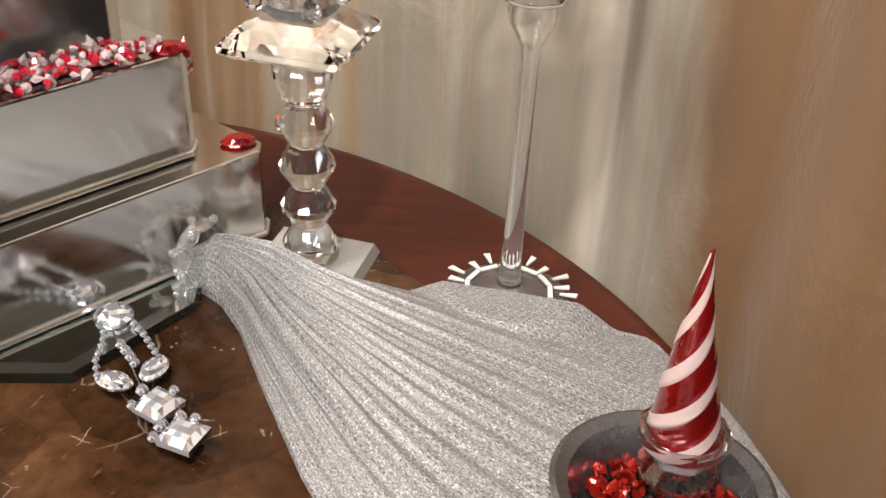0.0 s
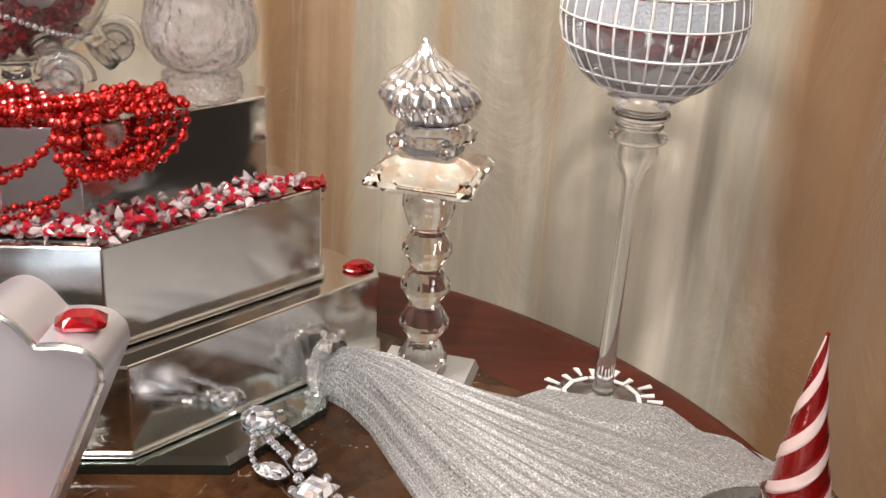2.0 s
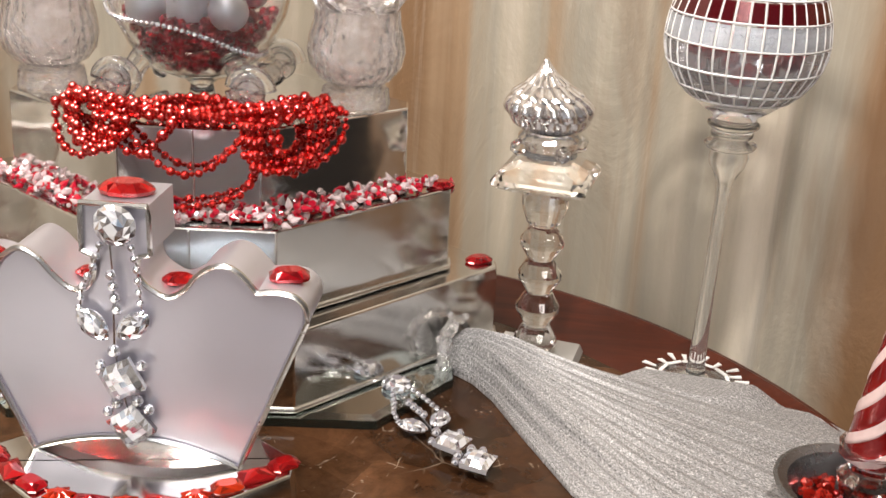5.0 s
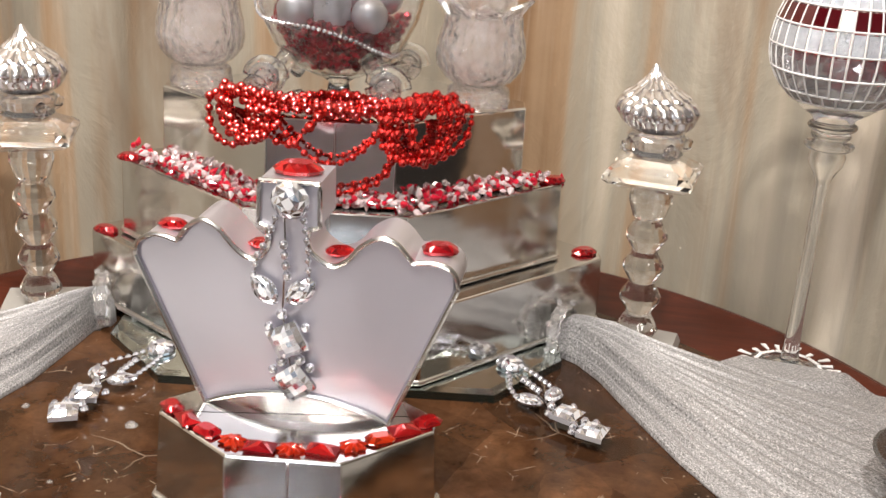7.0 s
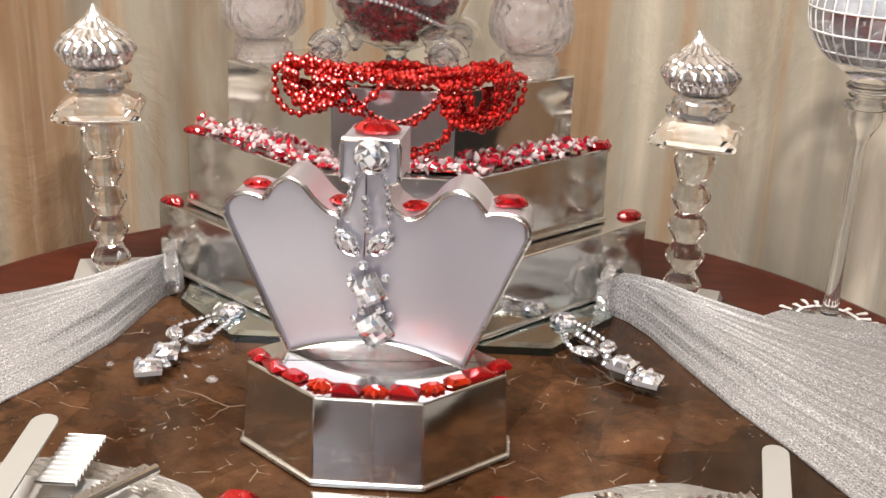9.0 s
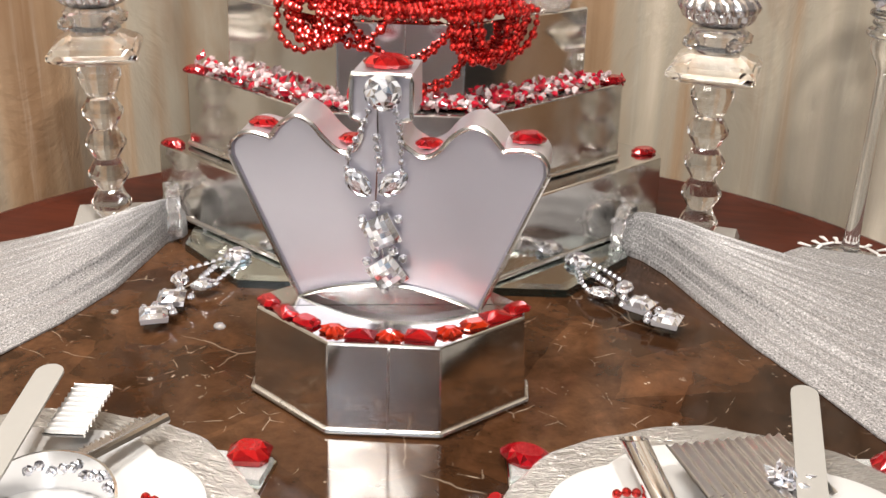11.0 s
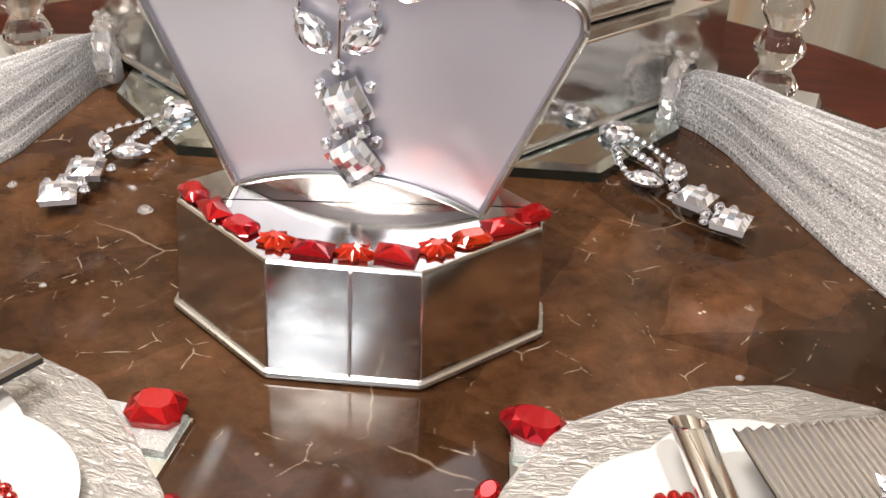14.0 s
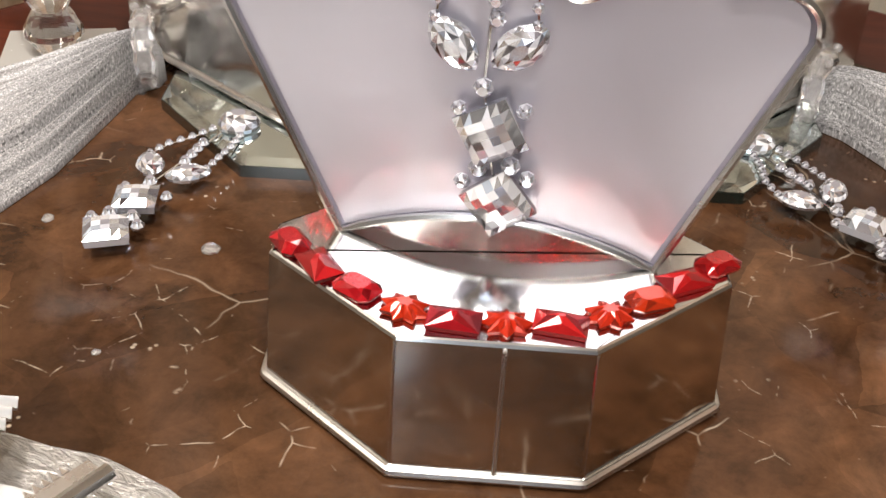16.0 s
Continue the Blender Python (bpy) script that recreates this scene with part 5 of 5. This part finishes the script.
# ---- place settings ----
def build_setting(px, py, mat_corner, mat_turn, side):
    """Placemat, charger and plate; side 1: the mat reaches to the right of its corner."""
    mx, my = mat_corner
    s = 0.33
    outline = [(0, -s), (s, -s), (s, 0), (0, 0)] if side > 0 else [(-s, -s), (0, -s), (0, 0), (-s, 0)]
    pm = thing("placemat", mx, my, 0.0, "square mirrored placemat with silver glitter at its corners", "placemat", "placemats", turn=mat_turn)
    part("board", prism(outline, 0.0, 0.0035, top=shrink(outline, 0.0008)), MIRROR, pm)
    band = [(0.002, -0.036), (s - 0.002, -0.036), (s - 0.002, -0.002), (0.002, -0.002)] if side > 0 else [(0.002 - s, -0.036), (-0.002, -0.036), (-0.002, -0.002), (0.002 - s, -0.002)]
    part("glitter", prism(band, 0.0037, 0.0075, top=shrink(band, 0.0012)), GLITTER, pm, "silver glitter band")
    ch = thing("charger_plate", px, py, 0.0078, "scalloped crinkled silver charger plate", "charger", "charger plates", turn=17 * side)
    wave = lambda a, k: 1 + (0.012 * math.cos(9 * a) + 0.005 * math.cos(23 * a + 1)) * (k in (2, 3, 4))
    part("body", lathe([(0.0, 0.0), (0.110, 0.0), (0.184, 0.006), (0.1855, 0.008), (0.183, 0.0095), (0.125, 0.0045), (0.0, 0.004)], 120, wave=wave), CHARGER, ch, smooth=True)
    pl = thing("dinner_plate", px, py - 0.004, 0.0122, "white porcelain plate with a wavy rim", "plate", "dinner plates", turn=5)
    wave2 = lambda a, k: 1 + (0.055 * abs(math.cos(5 * a)) - 0.035) * (k in (3, 4, 5)) + 0.006 * math.cos(10 * a) * (k in (2, 6))
    part("body", lathe([(0.0, 0.0), (0.090, 0.0), (0.110, 0.003), (0.148, 0.011), (0.1495, 0.0125), (0.147, 0.0135), (0.108, 0.0062), (0.088, 0.003), (0.0, 0.003)], 120, wave=wave2), PORCELAIN, pl, smooth=True)


build_setting(-0.095, 0.238, (-0.271, 0.374), 7.7, 1)
build_setting(-0.607, 0.177, (-0.450, 0.336), -4.0, -1)
place_stone("oval", REDGEM, -0.253, 0.364, 0.0078, -18, "large red oval stone on the placemat's corner", "stones on the placemats", 1.65)
place_stone("oval", REDGEM, 0.043, 0.404, 0.0078, 20, "large red oval stone on the placemat's corner", "stones on the placemats", 1.65)
place_stone("emerald", REDGEM, -0.471, 0.331, 0.0078, 4, "large red square-cut stone on the placemat's corner", "stones on the placemats", 0.9)
place_stone("oval", REDGEM, -0.2745, 0.314, 0.0002, 75, "small red oval stone lying beside the placemat", "stones on the marble", 0.8)
place_stone("oval", REDGEM, -0.443, 0.266, 0.0002, 80, "small red oval stone lying beside the placemat", "stones on the marble", 0.9)


def corrugated(width, length, ribs, amp):
    bm = bmesh.new()
    n = ribs * 8
    rows = []
    for th in (0.0, -0.0012):
        rows.append([[bm.verts.new((width * (i / n - 0.5), y, amp * math.cos(2 * math.pi * ribs * i / n) + amp + th + 0.0012)) for y in (0.0, -length)] for i in range(n + 1)])
    for r in rows:
        for i in range(n):
            bm.faces.new((r[i][0], r[i + 1][0], r[i + 1][1], r[i][1]))
    for i in range(n):
        for e in (0, 1):
            bm.faces.new((rows[0][i][e], rows[0][i + 1][e], rows[1][i + 1][e], rows[1][i][e]))
    return bm


def build_strip(width, length, ribs, amp, label):
    strip = thing("ribbed_strip", 0, 0, 0, label, "strip", "ribbed strips")
    pitch = width / ribs
    rib = part("rib", corrugated(pitch, length, 1, amp), STEEL, strip, smooth=True, at=(pitch * 0.5 - width * 0.5, 0, 0))
    for k in range(1, ribs):
        again(rib, strip, Matrix.Translation((pitch * (k + 0.5) - width * 0.5, 0, 0)))
    return strip


def paddle(length, half, thick=0.0022):
    pts = [(half * math.cos(t), half * math.sin(t)) for t in (math.pi * k / 12 for k in range(13))]
    return prism(pts + [(-half, -length), (half, -length)], 0.0, thick)


def tilted(ob, x, y, h, turn, pitch, roll=0.0):
    ob.matrix_basis = Matrix.Translation(plan(x, y, h)) @ Matrix.Rotation(radians(turn), 4, "Z") @ Matrix.Rotation(radians(pitch), 4, "X") @ Matrix.Rotation(radians(roll), 4, "Y")
    return ob


def cuff(r, height, span):
    """An open upright band round a vertical axis, its gap to the front."""
    bm = bmesh.new()
    n = 40
    rows = []
    for rr in (r, r - 0.002):
        rows.append([[bm.verts.new((rr * 1.05 * math.sin(a), rr * 0.9 * math.cos(a), z + 0.012 * math.cos(a) * (z > 0))) for z in (0.0, height)] for a in (radians(-span + 2 * span * k / n) for k in range(n + 1))])
    for q in rows:
        for i in range(n):
            bm.faces.new((q[i][0], q[i + 1][0], q[i + 1][1], q[i][1]))
    for i in range(n):
        for e in (0, 1):
            bm.faces.new((rows[0][i][e], rows[0][i + 1][e], rows[1][i + 1][e], rows[1][i][e]))
    for i in (0, n):
        bm.faces.new((rows[0][i][0], rows[0][i][1], rows[1][i][1], rows[1][i][0]))
    return bm


def build_tools(cx, cy, turn):
    ring = thing("chrome_cuff", cx, cy, 0.0155, "wide polished chrome cuff set with rhinestones on the plate", "napkin ring", "chrome cuffs", turn=turn)
    part("band", cuff(0.052, 0.022, 150), CHROME, ring, smooth=True)
    st = part("rhinestone", gem(ring_of(8, 0.0040, 0.0040), 0.004, 0.5), STONE, ring)
    for k in range(10):
        a = radians(-42 + 9.3 * k)
        m = Matrix.Translation((0.0525 * math.sin(a), 0.0443 * math.cos(a), 0.018 + 0.003 * math.sin(2.1 * k))) @ Matrix.Rotation(-a, 4, "Z") @ Matrix.Rotation(radians(90), 4, "X")
        if k == 0:
            m.translation = m.translation * UNIT
            st.matrix_basis = m
        else:
            again(st, ring, m)


# right-hand plate
build_tools(-0.080, 0.240, 8)
tilted(build_strip(0.094, 0.085, 11, 0.0015, "ribbed polished steel strip laid across the plate"), -0.104, 0.358, 0.0440, 19, -4)
tilted(single("white_stick", paddle(0.15, 0.0108), PADDLE, "flat matt white stick with a rounded end", "stick", "white sticks"), -0.0385, 0.403, 0.0660, -6, 6)
tubes = thing("steel_tube", -0.176, 0.345, 0.062, "polished steel tube with an open end leaning on the plate", "tube")
tubes.matrix_basis = Matrix.Translation(plan(-0.178, 0.342, 0.060)) @ Matrix.Rotation(radians(22), 4, "Z") @ Matrix.Rotation(radians(16), 4, "X")
bmt = lathe([(0.0085, 0.0), (0.0098, 0.001), (0.0098, 0.110), (0.0082, 0.110), (0.0082, 0.004)], 28, closed=True)
bmt.transform(Matrix.Rotation(radians(90), 4, "X"))
for v in bmt.verts:
    # the end is cut slantwise like a scoop
    if v.co.y > -0.006:
        v.co.y -= (v.co.z + 0.0098) * 1.1
part("barrel", bmt, CHROME, tubes, smooth=True)
flower = thing("crystal_flower", -0.064, 0.304, 0.0520, "clear crystal flower brooch on the steel strip", "brooch")
for k in range(7):
    a = 2 * math.pi * k / 7
    g = gem([(0.010, 0), (0.006, 0.004), (0, 0.0052), (-0.006, 0.004), (-0.010, 0), (-0.006, -0.004), (0, -0.0052), (0.006, -0.004)], 0.005, 0.4)
    g.transform(Matrix.Rotation(a, 4, "Z") @ Matrix.Translation((0.011, 0, 0)) @ Matrix.Rotation(radians(-28), 4, "Y"))
    part("petal", g, STONE, flower)
part("heart", gem(ring_of(10, 0.006, 0.006), 0.007, 0.4), STONE, flower, at=(0, 0, 0.003))

# left-hand plate
build_tools(-0.585, 0.212, -10)
tilted(single("white_stick", paddle(0.14, 0.0112), PADDLE, "flat matt white stick with a rounded end", "stick", "white sticks"), -0.634, 0.336, 0.0640, 5, 5)
tilted(build_strip(0.073, 0.032, 10, 0.0020, "ribbed polished steel strip leaning on the chrome cuff"), -0.621, 0.319, 0.0400, 95, 0)
comb = thing("toothed_blade", -0.562, 0.300, 0.038, "dark steel blade with a row of fine teeth", "blade", turn=60)
part("blade", prism([(-0.036, -0.005), (0.034, -0.006), (0.034, 0.003), (-0.036, 0.005)], 0.0, 0.002), STEEL, comb)
for k in range(13):
    part("tooth", prism([(-0.034 + 0.0046 * k, 0.004), (-0.0305 + 0.0046 * k, 0.004), (-0.0322 + 0.0046 * k, 0.009)], 0.0, 0.0018), STEEL, comb)
part("spine", tube([(-0.046, -0.009, 0.002), (0.036, -0.010, 0.002)], 0.0042, 8), CHROME, comb, "polished round spine", True)

# short red bead strands on the plates
for px, py, turn in ((-0.170, 0.306, 5), (-0.512, 0.236, -40)):
    strand = thing("red_bead_strand", px, py, 0.0215, "short strand of shiny red beads on the plate", "bead strand", "red bead strands", turn=turn)
    pearl = part("bead", ball(0.0038, level=2), REDBEAD, strand, at=(-0.014, 0.0, 0.0038))
    for k in range(1, 5):
        again(pearl, strand, Matrix.Translation((-0.014 + 0.0074 * k, 0.003 * math.sin(1.1 * k), 0.0038)))

# loose bits on the marble
for px, py, size, turn in ((-0.567, 0.550, 1.0, 20), (-0.680, 0.562, 0.7, 60), (-0.597, 0.443, 0.45, 30), (-0.129, 0.447, 0.5, 10)):
    single("loose_crystal", gem(ring_of(7, 0.0065 * size, 0.0050 * size), 0.005 * size, 0.5), ICE, "small clear crystal lying loose on the marble", "crystal", "loose crystals", x=px, y=py, h=0.0002, turn=turn)
